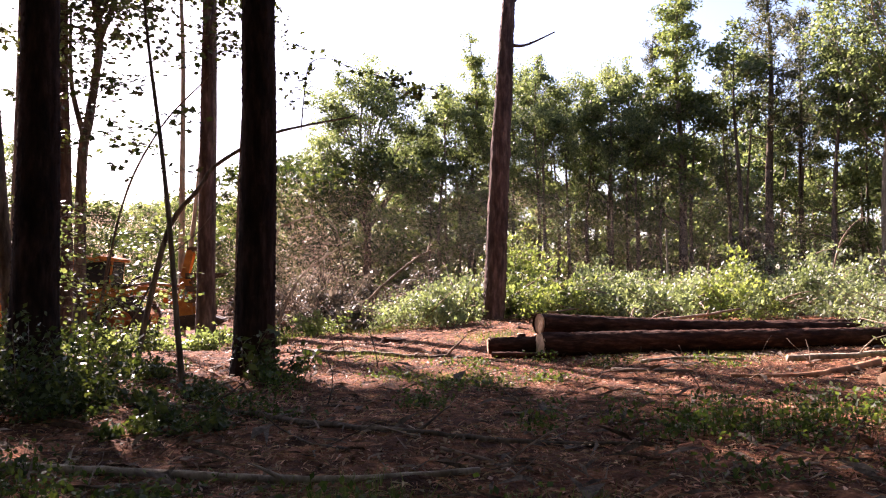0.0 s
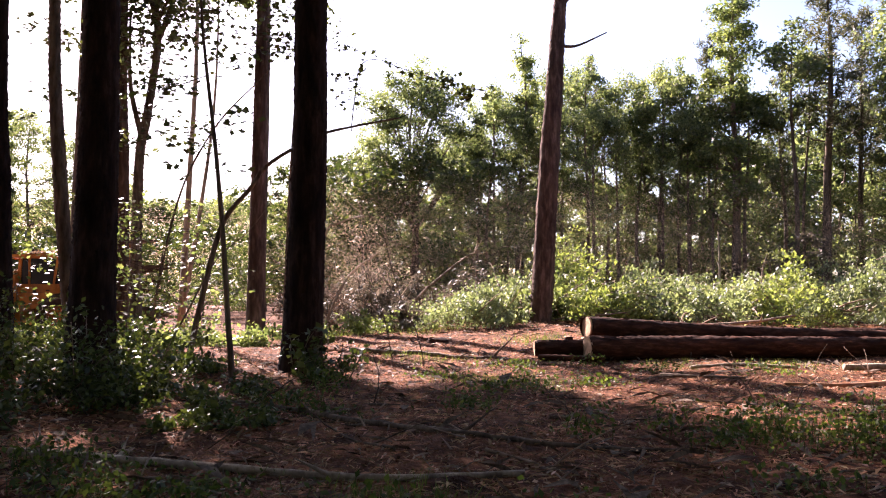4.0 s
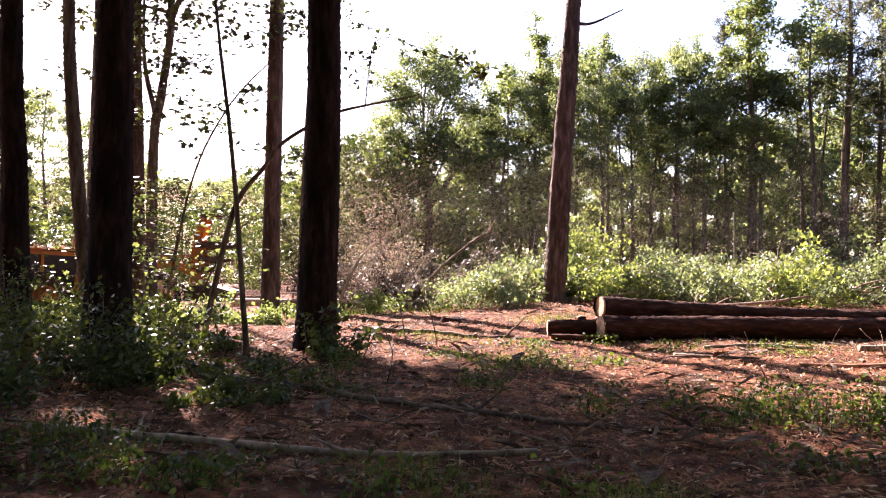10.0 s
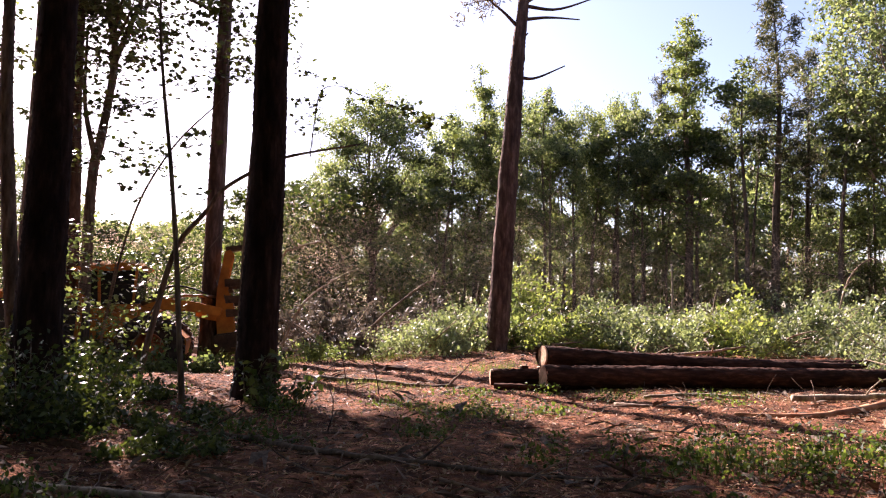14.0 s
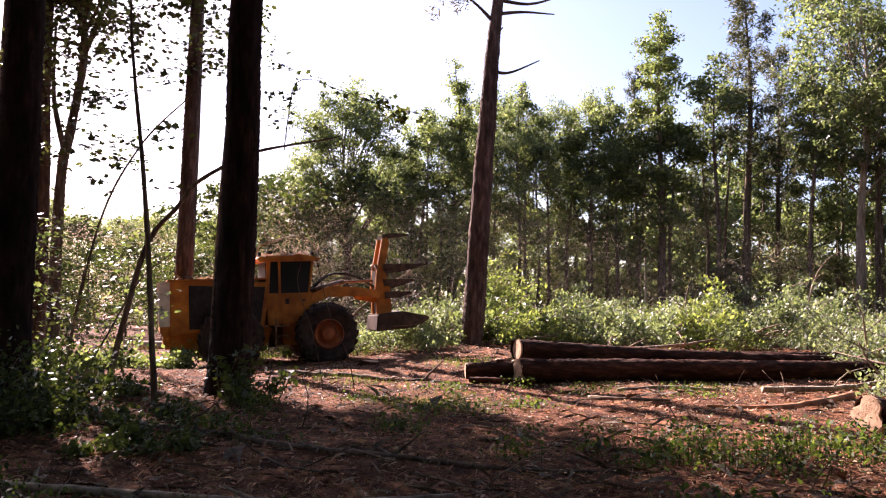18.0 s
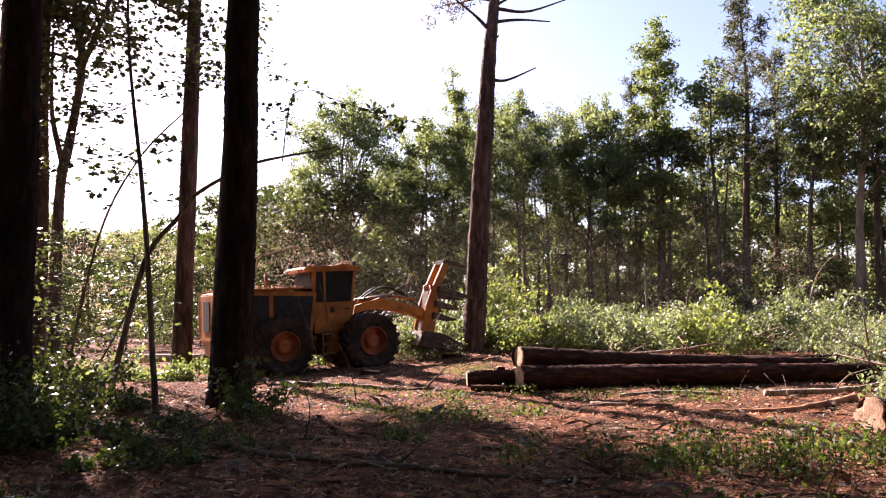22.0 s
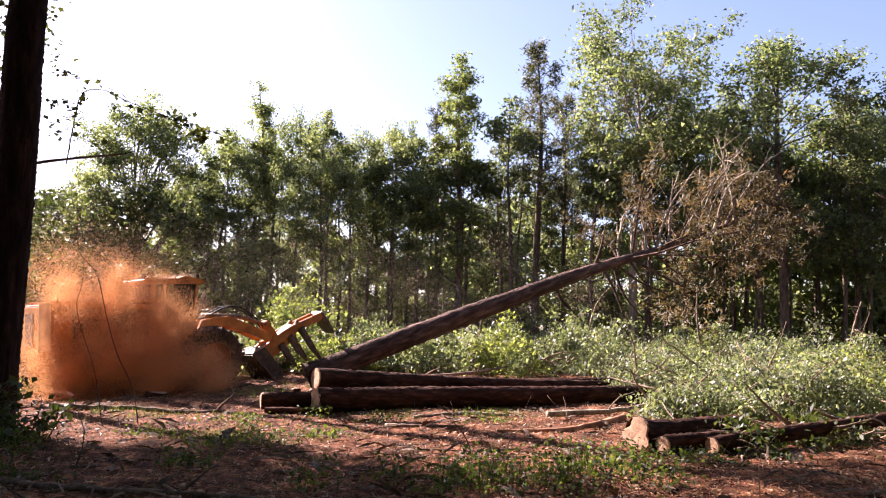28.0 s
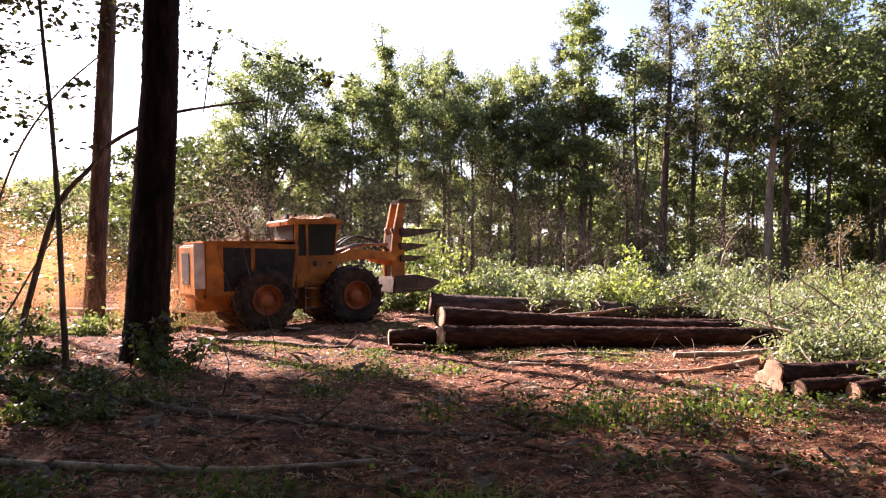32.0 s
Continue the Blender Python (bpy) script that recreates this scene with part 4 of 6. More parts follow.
for i, (x, y) in enumerate([(-7.6, 19.2), (-8.8, 19.8), (-6.4, 20.0), (-9.8, 18.6), (-5.2, 22.6), (-11, 20.5), (-12.5, 19), (-8.2, 21.8), (-13, 22), (-6.0, 24.4), (-4.2, 26.0)]):
    shrub(x, y, 1.0, 0.75, 100 + i, "sunlit bright green shrub behind the pines", 900, 0.11, M_LEAF_Y)


for i, (x, y, r, h) in enumerate([(2.2, 27.5, 0.7, 2.1), (3.6, 27.9, 0.5, 1.9)]):
    shrub(x, y, r, h, 115 + i, "bright yellow-green bush beside the tall pine", 900, 0.13, M_LEAF_Y)


# ---- felled brush ----
def brush_pile(x, y, rx, ry, h, seed, label, m=None, n=3200, leaf=0.17, sticks=16, turn=0.0):
    """Felled tops: drooping leafy sprays along bent twigs over a mound, with bare sticks."""
    rng = np.random.default_rng(seed)
    root = new("brush_pile")
    root.location = (x, y, gz(x, y) - 0.05)
    root.rotation_euler = (0, 0, turn)
    lv, st = Geo(), Geo()
    k = n // 44
    for i in range(k):
        if i % 6 == 0:
            a, u = rng.uniform(0, 6.28), rng.uniform(0, 1) ** 0.5
            ox, oy, way = math.cos(a) * u * rx, math.sin(a) * u * ry, rng.normal(0, 1, 2)
        cx, cy = ox + rng.normal(0, 0.22), oy + rng.normal(0, 0.22)
        top = h * (0.72 + 0.24 * min(abs(way[0]), 1.4)) * math.sqrt(max(0.06, 1 - 0.95 * u * u)) * (1 + 0.25 * math.sin(cx * 2.3 + seed) * math.cos(cy * 1.9))
        c = np.array([cx, cy, max(0.08, top * rng.uniform(0.2, 1.0) ** 0.7)])
        L = rng.uniform(0.5, 1.25)
        p = limb_line(rng, c, (way[0] + rng.normal(0, 0.5), way[1] + rng.normal(0, 0.5), rng.uniform(-0.1, 0.9)), L, 0.5, 6, -1.3)
        if i % 3 == 0:
            st.tube(p, np.linspace(0.014, 0.004, 6), 3)
        s = rng.uniform(0, 5, 44)
        j = np.minimum(s.astype(int), 4)
        q = p[j] + (p[j + 1] - p[j]) * (s - j)[:, None] + np.clip(rng.normal(0, 1, (44, 3)), -1.8, 1.8) * np.array([0.13, 0.13, 0.09])
        q[:, 2] = np.maximum(q[:, 2], 0.03)
        lv.leaves(q, leaf * rng.uniform(0.75, 1.3), rng, 0.55, up=1.0, droop=0.4)
    for i in range(sticks):
        p0 = (rng.uniform(-rx, rx) * 0.85, rng.uniform(-ry, ry) * 0.8, h * rng.uniform(0.05, 0.5))
        p = limb_line(rng, p0, (rng.normal(0, 1), rng.normal(0, 0.5), rng.uniform(0, 0.55 if h > 0.7 else 0.1)), rng.uniform(0.8, 2.6 if h > 0.7 else 1.5), 0.5, 6)
        bare = Geo()
        bare.tube(p, np.linspace(rng.uniform(0.015, 0.05), 0.006, 6), 5)
        part("bare_branch", bare, M_STICK, root)
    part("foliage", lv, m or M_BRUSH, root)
    part("brushwood", st, M_STICK, root)["kind"] = "stuff"
    tagged(root, label, "brush pile", "felled brush")


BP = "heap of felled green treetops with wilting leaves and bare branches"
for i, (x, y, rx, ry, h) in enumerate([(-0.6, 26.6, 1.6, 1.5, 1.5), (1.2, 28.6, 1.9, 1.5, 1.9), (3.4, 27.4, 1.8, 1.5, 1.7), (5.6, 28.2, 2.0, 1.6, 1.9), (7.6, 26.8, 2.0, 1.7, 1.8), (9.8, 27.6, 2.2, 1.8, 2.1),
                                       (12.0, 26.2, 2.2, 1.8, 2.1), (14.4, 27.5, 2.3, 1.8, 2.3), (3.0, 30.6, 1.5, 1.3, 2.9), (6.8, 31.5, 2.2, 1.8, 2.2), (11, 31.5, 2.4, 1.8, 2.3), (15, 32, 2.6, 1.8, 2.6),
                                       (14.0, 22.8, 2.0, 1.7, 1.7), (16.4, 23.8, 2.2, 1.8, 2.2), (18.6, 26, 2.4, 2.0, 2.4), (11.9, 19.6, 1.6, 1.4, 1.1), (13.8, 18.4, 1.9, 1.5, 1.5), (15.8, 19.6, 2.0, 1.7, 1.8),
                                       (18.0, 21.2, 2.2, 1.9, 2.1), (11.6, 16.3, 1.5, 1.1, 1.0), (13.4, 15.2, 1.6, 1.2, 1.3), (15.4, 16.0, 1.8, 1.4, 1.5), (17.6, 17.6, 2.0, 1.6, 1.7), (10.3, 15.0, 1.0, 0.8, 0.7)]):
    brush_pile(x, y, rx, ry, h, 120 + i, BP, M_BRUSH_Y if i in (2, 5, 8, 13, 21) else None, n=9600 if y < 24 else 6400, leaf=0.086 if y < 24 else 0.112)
for i, (x, y, rx, ry, h) in enumerate([(-4.6, 29.5, 2.2, 1.6, 2.2), (-2.4, 31.0, 2.2, 1.6, 2.4), (-0.2, 32, 2.0, 1.5, 2.4), (-7.0, 32.5, 2.2, 1.6, 1.9), (-3.4, 28.0, 1.4, 1.0, 1.0), (13.0, 33.5, 2.2, 1.6, 3.2)]):
    brush_pile(x, y, rx, ry, h, 160 + i, "heap of dead brown treetops and bare tangled branches", M_BRUSH_BR, 2600, 0.16, 30)


def branch(name, pts, r0, r1, label, m=None, twigs=0, seed=1, n=7):
    rng = np.random.default_rng(seed)
    p = np.array(pts, float)
    g = Geo()
    q = spline(p, max(10, len(p) * 5))
    q = q + rng.normal(0, r0 * 0.12, q.shape)
    g.tube(q, np.linspace(r0, r1, len(q)), n, rng, 0.08)
    for i in range(twigs):
        s = q[rng.integers(2, len(q) - 1)]
        t = limb_line(rng, s, rng.normal(0, 1, 3) + [0, 0, 0.5], rng.uniform(0.3, 1.0), 0.5, 5)
        g.tube(t, np.linspace(r1 * 0.9 + 0.004, 0.003, 5), 4)
    ob = part(name, g, m or M_STICK)
    return tagged(ob, label, "branch")


def on_ground(pts, lift):
    return [(x, y, gz(x, y) + lift) for x, y in pts]


branch("fallen_branch", on_ground([(-4.2, 6.7), (-3.0, 6.55), (-1.9, 6.3), (-0.9, 6.25), (0.3, 6.55)], 0.045), 0.042, 0.026, "long thin fallen branch lying on the straw", M_PALE_BARK, 4, 1)
branch("fallen_branch", on_ground([(-2.3, 9.4), (-1.5, 8.6), (-0.3, 8.0), (0.8, 7.7), (2.0, 7.5)], 0.025), 0.04, 0.02, "long dark branch lying on the forest floor", M_BARK, 4, 2)
branch("fallen_branch", on_ground([(-4.0, 10.2), (-2.8, 9.6), (-1.8, 9.1)], 0.03), 0.04, 0.02, "dark branch half buried in the litter", M_BARK, 2, 3)
branch("bark_strip", on_ground([(4.6, 12.6), (5.8, 12.9), (6.8, 13.5), (7.9, 14.3)], 0.05), 0.025, 0.08, "long peeled branch, orange in the sun", M_CHIP, 0, 4)
branch("fallen_branch", on_ground([(2.9, 13.6), (3.4, 13.3), (4.2, 13.2)], 0.04), 0.04, 0.02, "short broken branch beside the logs", None, 1, 5)
branch("fallen_branch", on_ground([(3.8, 15.2), (4.8, 15.3), (5.8, 15.2)], 0.04), 0.035, 0.03, "pale peeled stick in front of the logs", M_PALE_BARK, 0, 6)
branch("fallen_branch", [(6.6, 15.1, 0.08), (8.2, 15.4, 0.12), (9.8, 15.6, 0.35), (11.2, 15.8, 0.8)], 0.07, 0.02, "pale broken branch leaning over the logs", M_PALE_BARK, 6, 7)
branch("fallen_branch", [(9.4, 15.6, 0.2), (9.1, 15.8, 0.6), (8.9, 15.8, 1.0)], 0.03, 0.015, "thin bare branch sticking up before the logs", None, 2, 8)
branch("fallen_branch", on_ground([(-3.0, 16.9), (-2.2, 16.6), (-1.6, 16.8), (-0.6, 16.4), (0.2, 16.2)], 0.05), 0.07, 0.03, "dark fallen branch in the sunny clearing", M_BARK, 4, 9)
branch("fallen_branch", on_ground([(7.8, 7.6), (8.8, 8.5), (10.2, 9.1), (11.5, 9.4)], 0.08), 0.09, 0.05, "dark fallen limb lying in the shade", M_BARK, 6, 10)
branch("fallen_branch", [(3.2, 21.5, 0.2), (5.0, 22.6, 0.35), (7.5, 23.4, 0.5), (9.0, 23.8, 0.7)], 0.07, 0.03, "bare pole lying against the brush", M_STICK, 3, 11)
branch("bare_branch", [(-5.6, 24.5, gz(-5.6, 24.5)), (-5.2, 24.3, 2.9), (-4.76, 24.2, 3.36), (-3.89, 24.2, 3.59), (-3.37, 24.2, 3.28), (-3.1, 24.2, 2.4)], 0.035, 0.015, "arched bare branch above the dead brush", M_PALE_BARK, 3, 12)
branch("bare_branch", [(-5.9, 27, gz(-5.9, 27)), (-5.0, 27, 1.6), (-4.1, 27, 2.4), (-3.2, 27, 2.9)], 0.05, 0.015, "bare grey branch rising from the dead brush", M_PALE_BARK, 6, 13)
branch("bare_branch", [(-3.4, 28.5, 0.2), (-2.2, 28.5, 1.4), (-1.0, 28.5, 2.4), (-0.4, 28.5, 2.7)], 0.06, 0.02, "bare branch rising from the dead brush", M_STICK, 8, 14)
branch("snag", [(9.4, 33.0, 0.1), (9.45, 33.0, 2.0), (9.4, 33.0, 3.75)], 0.06, 0.03, "thin broken snag standing in the brush", M_PALE_BARK, 0, 15)
branch("bare_branch", [(13.5, 27.4, 1.4), (13.9, 27.2, 3.0), (14.6, 27, 3.7), (15.3, 27, 3.2)], 0.04, 0.015, "arched bare branch over the felled brush", M_STICK, 7, 16)
branch("bare_branch", [(15.5, 22.5, 0.6), (15.0, 22.3, 2.2), (14.8, 22, 3.4)], 0.05, 0.015, "bare branch rising from the felled brush", M_STICK, 6, 17)
branch("bare_branch", [(17.6, 18.5, 0.8), (17.3, 18.3, 1.8), (17.6, 18.2, 2.9)], 0.045, 0.012, "bare branch rising from the felled brush", M_STICK, 6, 18)


# ---- logs ----
def log(p0, p1, r0, r1, label, seed, flare=0.0, sag=0.0):
    rng = np.random.default_rng(seed)
    p0, p1 = np.array(p0, float), np.array(p1, float)
    root = new("log")
    root.matrix_basis = Matrix.Translation(p0) @ Vector(p1 - p0).to_track_quat("X", "Z").to_matrix().to_4x4()
    L = np.linalg.norm(p1 - p0)
    k = max(8, int(L * 7))
    x = np.linspace(0, L, k)
    q = np.stack([x, 0.05 * np.sin(x * 0.6 + seed), -sag * np.sin(np.pi * x / L)], 1)
    q[[0, -1], 1] = 0
    g = Geo()
    g.tube(q, np.linspace(r0, r1, k) * (1 + 1.6 * flare * np.exp(-x * 4)), 24, rng, 0.045, caps=False)
    # bark ridges along the log
    m = int(L * 70)
    i0 = rng.integers(1, k - 1, m)
    a = rng.uniform(0, 6.28, m)
    out = np.stack([0 * a, np.cos(a), np.sin(a)], 1)
    tan = np.stack([0 * a, -np.sin(a), np.cos(a)], 1)
    ax = np.array([1.0, 0, 0])
    rr = np.linspace(r0, r1, k)[i0]
    c = q[i0] + out * (rr - 0.006)[:, None]
    ln, wd = rng.uniform(0.05, 0.16, m)[:, None], rng.uniform(0.015, 0.035, m)[:, None]
    v = np.stack([c - tan * wd - ax * ln, c + tan * wd - ax * ln, c + tan * wd + ax * ln, c - tan * wd + ax * ln, c + out * 0.024], 1)
    g.add(v.reshape(-1, 3), np.concatenate([np.arange(m)[:, None] * 5 + np.array(t)[None] for t in ((0, 1, 4), (1, 2, 4), (2, 3, 4), (3, 0, 4))]))
    part("bark", g, M_LOG_BARK, root)
    for e, r, s in ((0, r0, -1), (L, r1, 1)):
        c = Geo()
        c.lathe([(e - s * 0.03, r * 0.99), (e + s * 0.004, r * 0.965), (e + s * 0.008, r * 0.6), (e + s * 0.006, 0.001)], 24, "z")
        cv = c.v[0]
        c.v[0] = np.stack([cv[:, 2], cv[:, 0], cv[:, 1]], 1)
        if flare and e == 0:
            ang = np.arctan2(c.v[0][:, 2], c.v[0][:, 1])
            c.v[0][:, 1:] *= (1 + 1.2 * flare + flare * np.cos(3 * ang + 0.6) + 0.6 * flare * np.cos(5 * ang))[:, None]
        part("cut_end", c, M_CUT, root, "pale fresh saw cut", smooth=False)
    tagged(root, label, "log", "felled logs")


LG = "long felled pine log with dark bark and a pale sawn end"
log((2.0, 16.35, 0.25), (13.4, 19.35, 0.24), 0.25, 0.19, LG, 201)
log((2.05, 16.85, 0.66), (10.2, 19.6, 0.36), 0.22, 0.16, "long felled pine log resting across others, pale sawn end", 202, sag=0.05)
log((3.3, 18.1, 0.36), (12.0, 21.2, 0.36), 0.2, 0.18, LG, 203)
log((2.7, 17.3, 0.21), (11.0, 20.0, 0.22), 0.19, 0.17, LG, 204)
log((0.95, 16.6, 0.21), (2.05, 16.75, 0.22), 0.17, 0.17, "short sawn log end lying beside the log pile", 205)
log((1.0, 16.1, 0.07), (2.3, 16.0, 0.07), 0.06, 0.05, "thin offcut lying beside the log pile", 206)
log((6.12, 10.67, 0.22), (8.5, 11.45, 0.22), 0.19, 0.2, "thick short log with a flared pale sawn end", 207, flare=0.24)
log((6.27, 10.22, 0.13), (7.65, 10.66, 0.14), 0.125, 0.12, "thin log with a round sawn end lying beside a thicker one", 208)
log((6.95, 10.02, 0.13), (12.1, 11.5, 0.42), 0.12, 0.1, "long thin log with twigs lying among cut brush", 209)


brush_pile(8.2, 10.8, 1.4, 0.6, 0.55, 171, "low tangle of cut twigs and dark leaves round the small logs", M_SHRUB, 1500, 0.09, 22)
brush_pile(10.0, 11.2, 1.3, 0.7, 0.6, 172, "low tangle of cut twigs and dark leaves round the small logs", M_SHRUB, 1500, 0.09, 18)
stick_rng = random.Random(31)
for i in range(34):
    x, y = stick_rng.uniform(-6, 9), stick_rng.uniform(5.2, 15.5)
    a, L = stick_rng.uniform(0, 6.28), stick_rng.uniform(0.4, 1.5)
    bend = stick_rng.uniform(-0.3, 0.3)
    branch("stick", on_ground([(x, y), (x + math.cos(a) * L * 0.5, y + math.sin(a) * L * 0.5), (x + math.cos(a + bend) * L, y + math.sin(a + bend) * L)], 0.02), stick_rng.uniform(0.012, 0.026), 0.007,
           "short dead stick lying in the straw", stick_rng.choice([M_STICK, M_BARK, M_STICK]), 2, 500 + i, 5)


def stump(x, y, r, h, seed, label):
    rng = np.random.default_rng(seed)
    root = new("stump")
    root.location = (x, y, gz(x, y) - 0.04)
    g = Geo()
    g.tube([(0, 0, -0.05), (0, 0, h * 0.5), (0.01, 0, h)], [r * 1.4, r * 1.05, r], 16, rng, 0.06, caps=False)
    part("bark", g, M_LOG_BARK, root)
    c = Geo()
    c.lathe([(h - 0.02, r * 0.97), (h + 0.004, r * 0.93), (h + 0.006, 0.001)], 16, "z")
    part("cut_top", c, M_CUT, root, "pale sawn top")
    tagged(root, label, "stump", "stumps")


for i, (x, y, r, h) in enumerate([(-1.35, 20.6, 0.26, 0.16), (2.25, 18.6, 0.12, 0.28), (1.9, 19.2, 0.1, 0.24), (-4.6, 18.0, 0.2, 0.12), (6.2, 21.2, 0.15, 0.2)]):
    stump(x, y, r, h, 220 + i, "low cut stump with a pale top in the clearing")


# ---- trees that fall ----
TARGET_AT = (1.66, 26.5)
target_pine = pine("felled_pine", 20.5, 11.8, 5.0, 301, M_NEEDLE_BR, M_RED_BARK, 0.37, 36, 10, 26, 0.26, dead=0, wid=0.05, whorl_rise=0.5, taper=2.0, plates=1400,
                   trunk_pts=[(0, 0, -0.05), (0.1, 0, 1.2), (0.17, 0, 2.9), (0.3, 0, 5.6), (0.44, 0, 7.8), (0.56, 0, 10), (0.76, 0, 12.2), (1.1, 0, 15.5), (1.3, 0.1, 20.5)])
tagged(target_pine, "tall pine with bare dead limbs, cut and falling to the ground", "tree")
for j, pts in enumerate([[(0.62, 0, 9.35), (1.2, 0, 9.35), (2.2, 0, 9.8)], [(0.7, 0, 11.4), (1.6, 0, 11.5), (2.7, 0, 11.45)], [(0.75, 0, 11.9), (1.9, 0, 11.8), (3.3, 0.1, 12.3)], [(0.5, 0, 11.2), (0.0, 0, 11.7), (-0.75, 0, 12.3)], [(0.6, 0, 10.6), (0.9, -0.1, 10.9)],
                         [(0.55, 0, 10.2), (0.5, 0.9, 10.3), (0.6, 1.7, 10.6)], [(0.7, 0, 12.6), (1.9, -0.4, 13.4), (3.0, -0.6, 14.4)]]):
    g = Geo()
    g.tube(spline(pts, 10), np.linspace(0.07, 0.02, 10), 6)
    part("dead_limb", g, M_RED_BARK, target_pine)
limb_rng = np.random.default_rng(611)
for j in range(11):
    z = 12.2 + j * 0.55
    o = np.array([0.56 + (z - 10) * 0.1, 0, z])
    p = limb_line(limb_rng, o, (-0.75, limb_rng.normal(0, 0.35), 0.65), limb_rng.uniform(2.6, 4.6), 0.5, 8, 0.35)
    g = Geo()
    g.tube(spline(p, 14), np.linspace(0.065, 0.015, 14), 6)
    for q in range(7):
        k = int(limb_rng.integers(2, 7))
        g.tube(limb_line(limb_rng, p[k], (-0.5 + limb_rng.normal(0, 0.5), limb_rng.normal(0, 0.5), 0.7), limb_rng.uniform(0.7, 1.8), 0.5, 5), np.linspace(0.022, 0.006, 5), 4)
    part("dead_limb", g, M_PALE_BARK, target_pine, "bare grey limb")
GUM_AT = (-9.9, 31.4)
falling_gum = broadleaf("felled_gum", 22.5, 14.0, 3.9, 302, M_LEAF_Y, M_PALE_BARK, 20, 9000, 0.17, 0.14, "oval", trunk_pts=[(0, 0, -0.05), (0, 0, 5.5), (0, 0, 11), (-0.2, 0, 15.0), (-0.5, 0, 18.5), (-0.8, 0, 22)], clump=0.42)
tagged(falling_gum, "slender forked broadleaf tree, cut and toppling over", "tree")
g = Geo()
g.tube(spline([(0, 0, 0.6), (0.5, 0.1, 5.0), (0.8, 0.2, 10.0), (0.6, 0.2, 17.0)], 14), np.linspace(0.12, 0.02, 14), 7)
part("second_stem", g, M_PALE_BARK, falling_gum)


# ---- the wheeled feller buncher: x ahead, base midway between the axles ----
WR, REAR, FRONT, TRACK = 0.87, -1.5, 1.16, 1.02
machine = tagged(new("feller_buncher"), "dirty yellow wheeled feller buncher with a tall saw head", "forestry machine")


def tyre_data():
    g = Geo()
    g.lathe([(-0.30, 0.40), (-0.34, 0.52), (-0.37, 0.69), (-0.34, 0.79), (-0.22, 0.84), (0, 0.85), (0.22, 0.84), (0.34, 0.79), (0.37, 0.69), (0.34, 0.50), (0.30, 0.40)], 40)
    return g.data("tyre", M_RUBBER, smooth=False)


def lug_data(s):
    g = Geo()
    v = []
    for y, da in ((0.02 * s, 0.0), (0.355 * s, 0.16)):
        for r in (0.8, 0.9 if abs(y) < 0.1 else 0.862):
            for w in (-0.04, 0.04):
                a = da + w * 1.2
                v.append((r * math.cos(a), y, r * math.sin(a)))
    g.add(v, [[0, 1, 3, 2], [4, 6, 7, 5], [0, 2, 6, 4], [1, 5, 7, 3], [2, 3, 7, 6], [0, 4, 5, 1]])
    return g.data("tread_lug", M_RUBBER, smooth=False)


def rim_data():
    g = Geo()
    g.lathe([(-0.36, 0.405), (-0.345, 0.43), (-0.30, 0.42), (-0.20, 0.37), (-0.17, 0.22), (-0.26, 0.20), (-0.28, 0.13), (-0.28, 0.001)], 28)
    g.lathe([(0.36, 0.405), (0.345, 0.43), (0.30, 0.42), (0.20, 0.37), (0.17, 0.22), (0.26, 0.20), (0.28, 0.13), (0.28, 0.001)], 28)
    for k in range(10):
        a = k * 2 * math.pi / 10
        for s in (-1, 1):
            c = np.array([0.29 * math.cos(a), s * 0.185, 0.29 * math.sin(a)])
            g.add(c + np.array([(-.02, -.02, -.02), (.02, -.02, -.02), (.02, .02, -.02), (-.02, .02, -.02), (-.02, -.02, .02), (.02, -.02, .02), (.02, .02, .02), (-.02, .02, .02)]),
                  [[0, 3, 2, 1], [4, 5, 6, 7], [0, 1, 5, 4], [1, 2, 6, 5], [2, 3, 7, 6], [3, 0, 4, 7]])
    return g.data("rim", M_RIM)


TYRE, RIM, LUGS = tyre_data(), rim_data(), (lug_data(-1), lug_data(1))
wheels = []
for x in (REAR, FRONT):
    for y in (-TRACK, TRACK):
        w = part("wheel", TYRE, None, machine, "large lugged dusty tyre")
        w.location = (x, y, WR)
        part("rim", RIM, None, w, "orange painted rim")
        for k in range(40):
            part("tread_lug", LUGS[k % 2], None, w, at=Matrix.Rotation(-k * math.pi / 20, 4, "Y"))
        wheels.append(w)

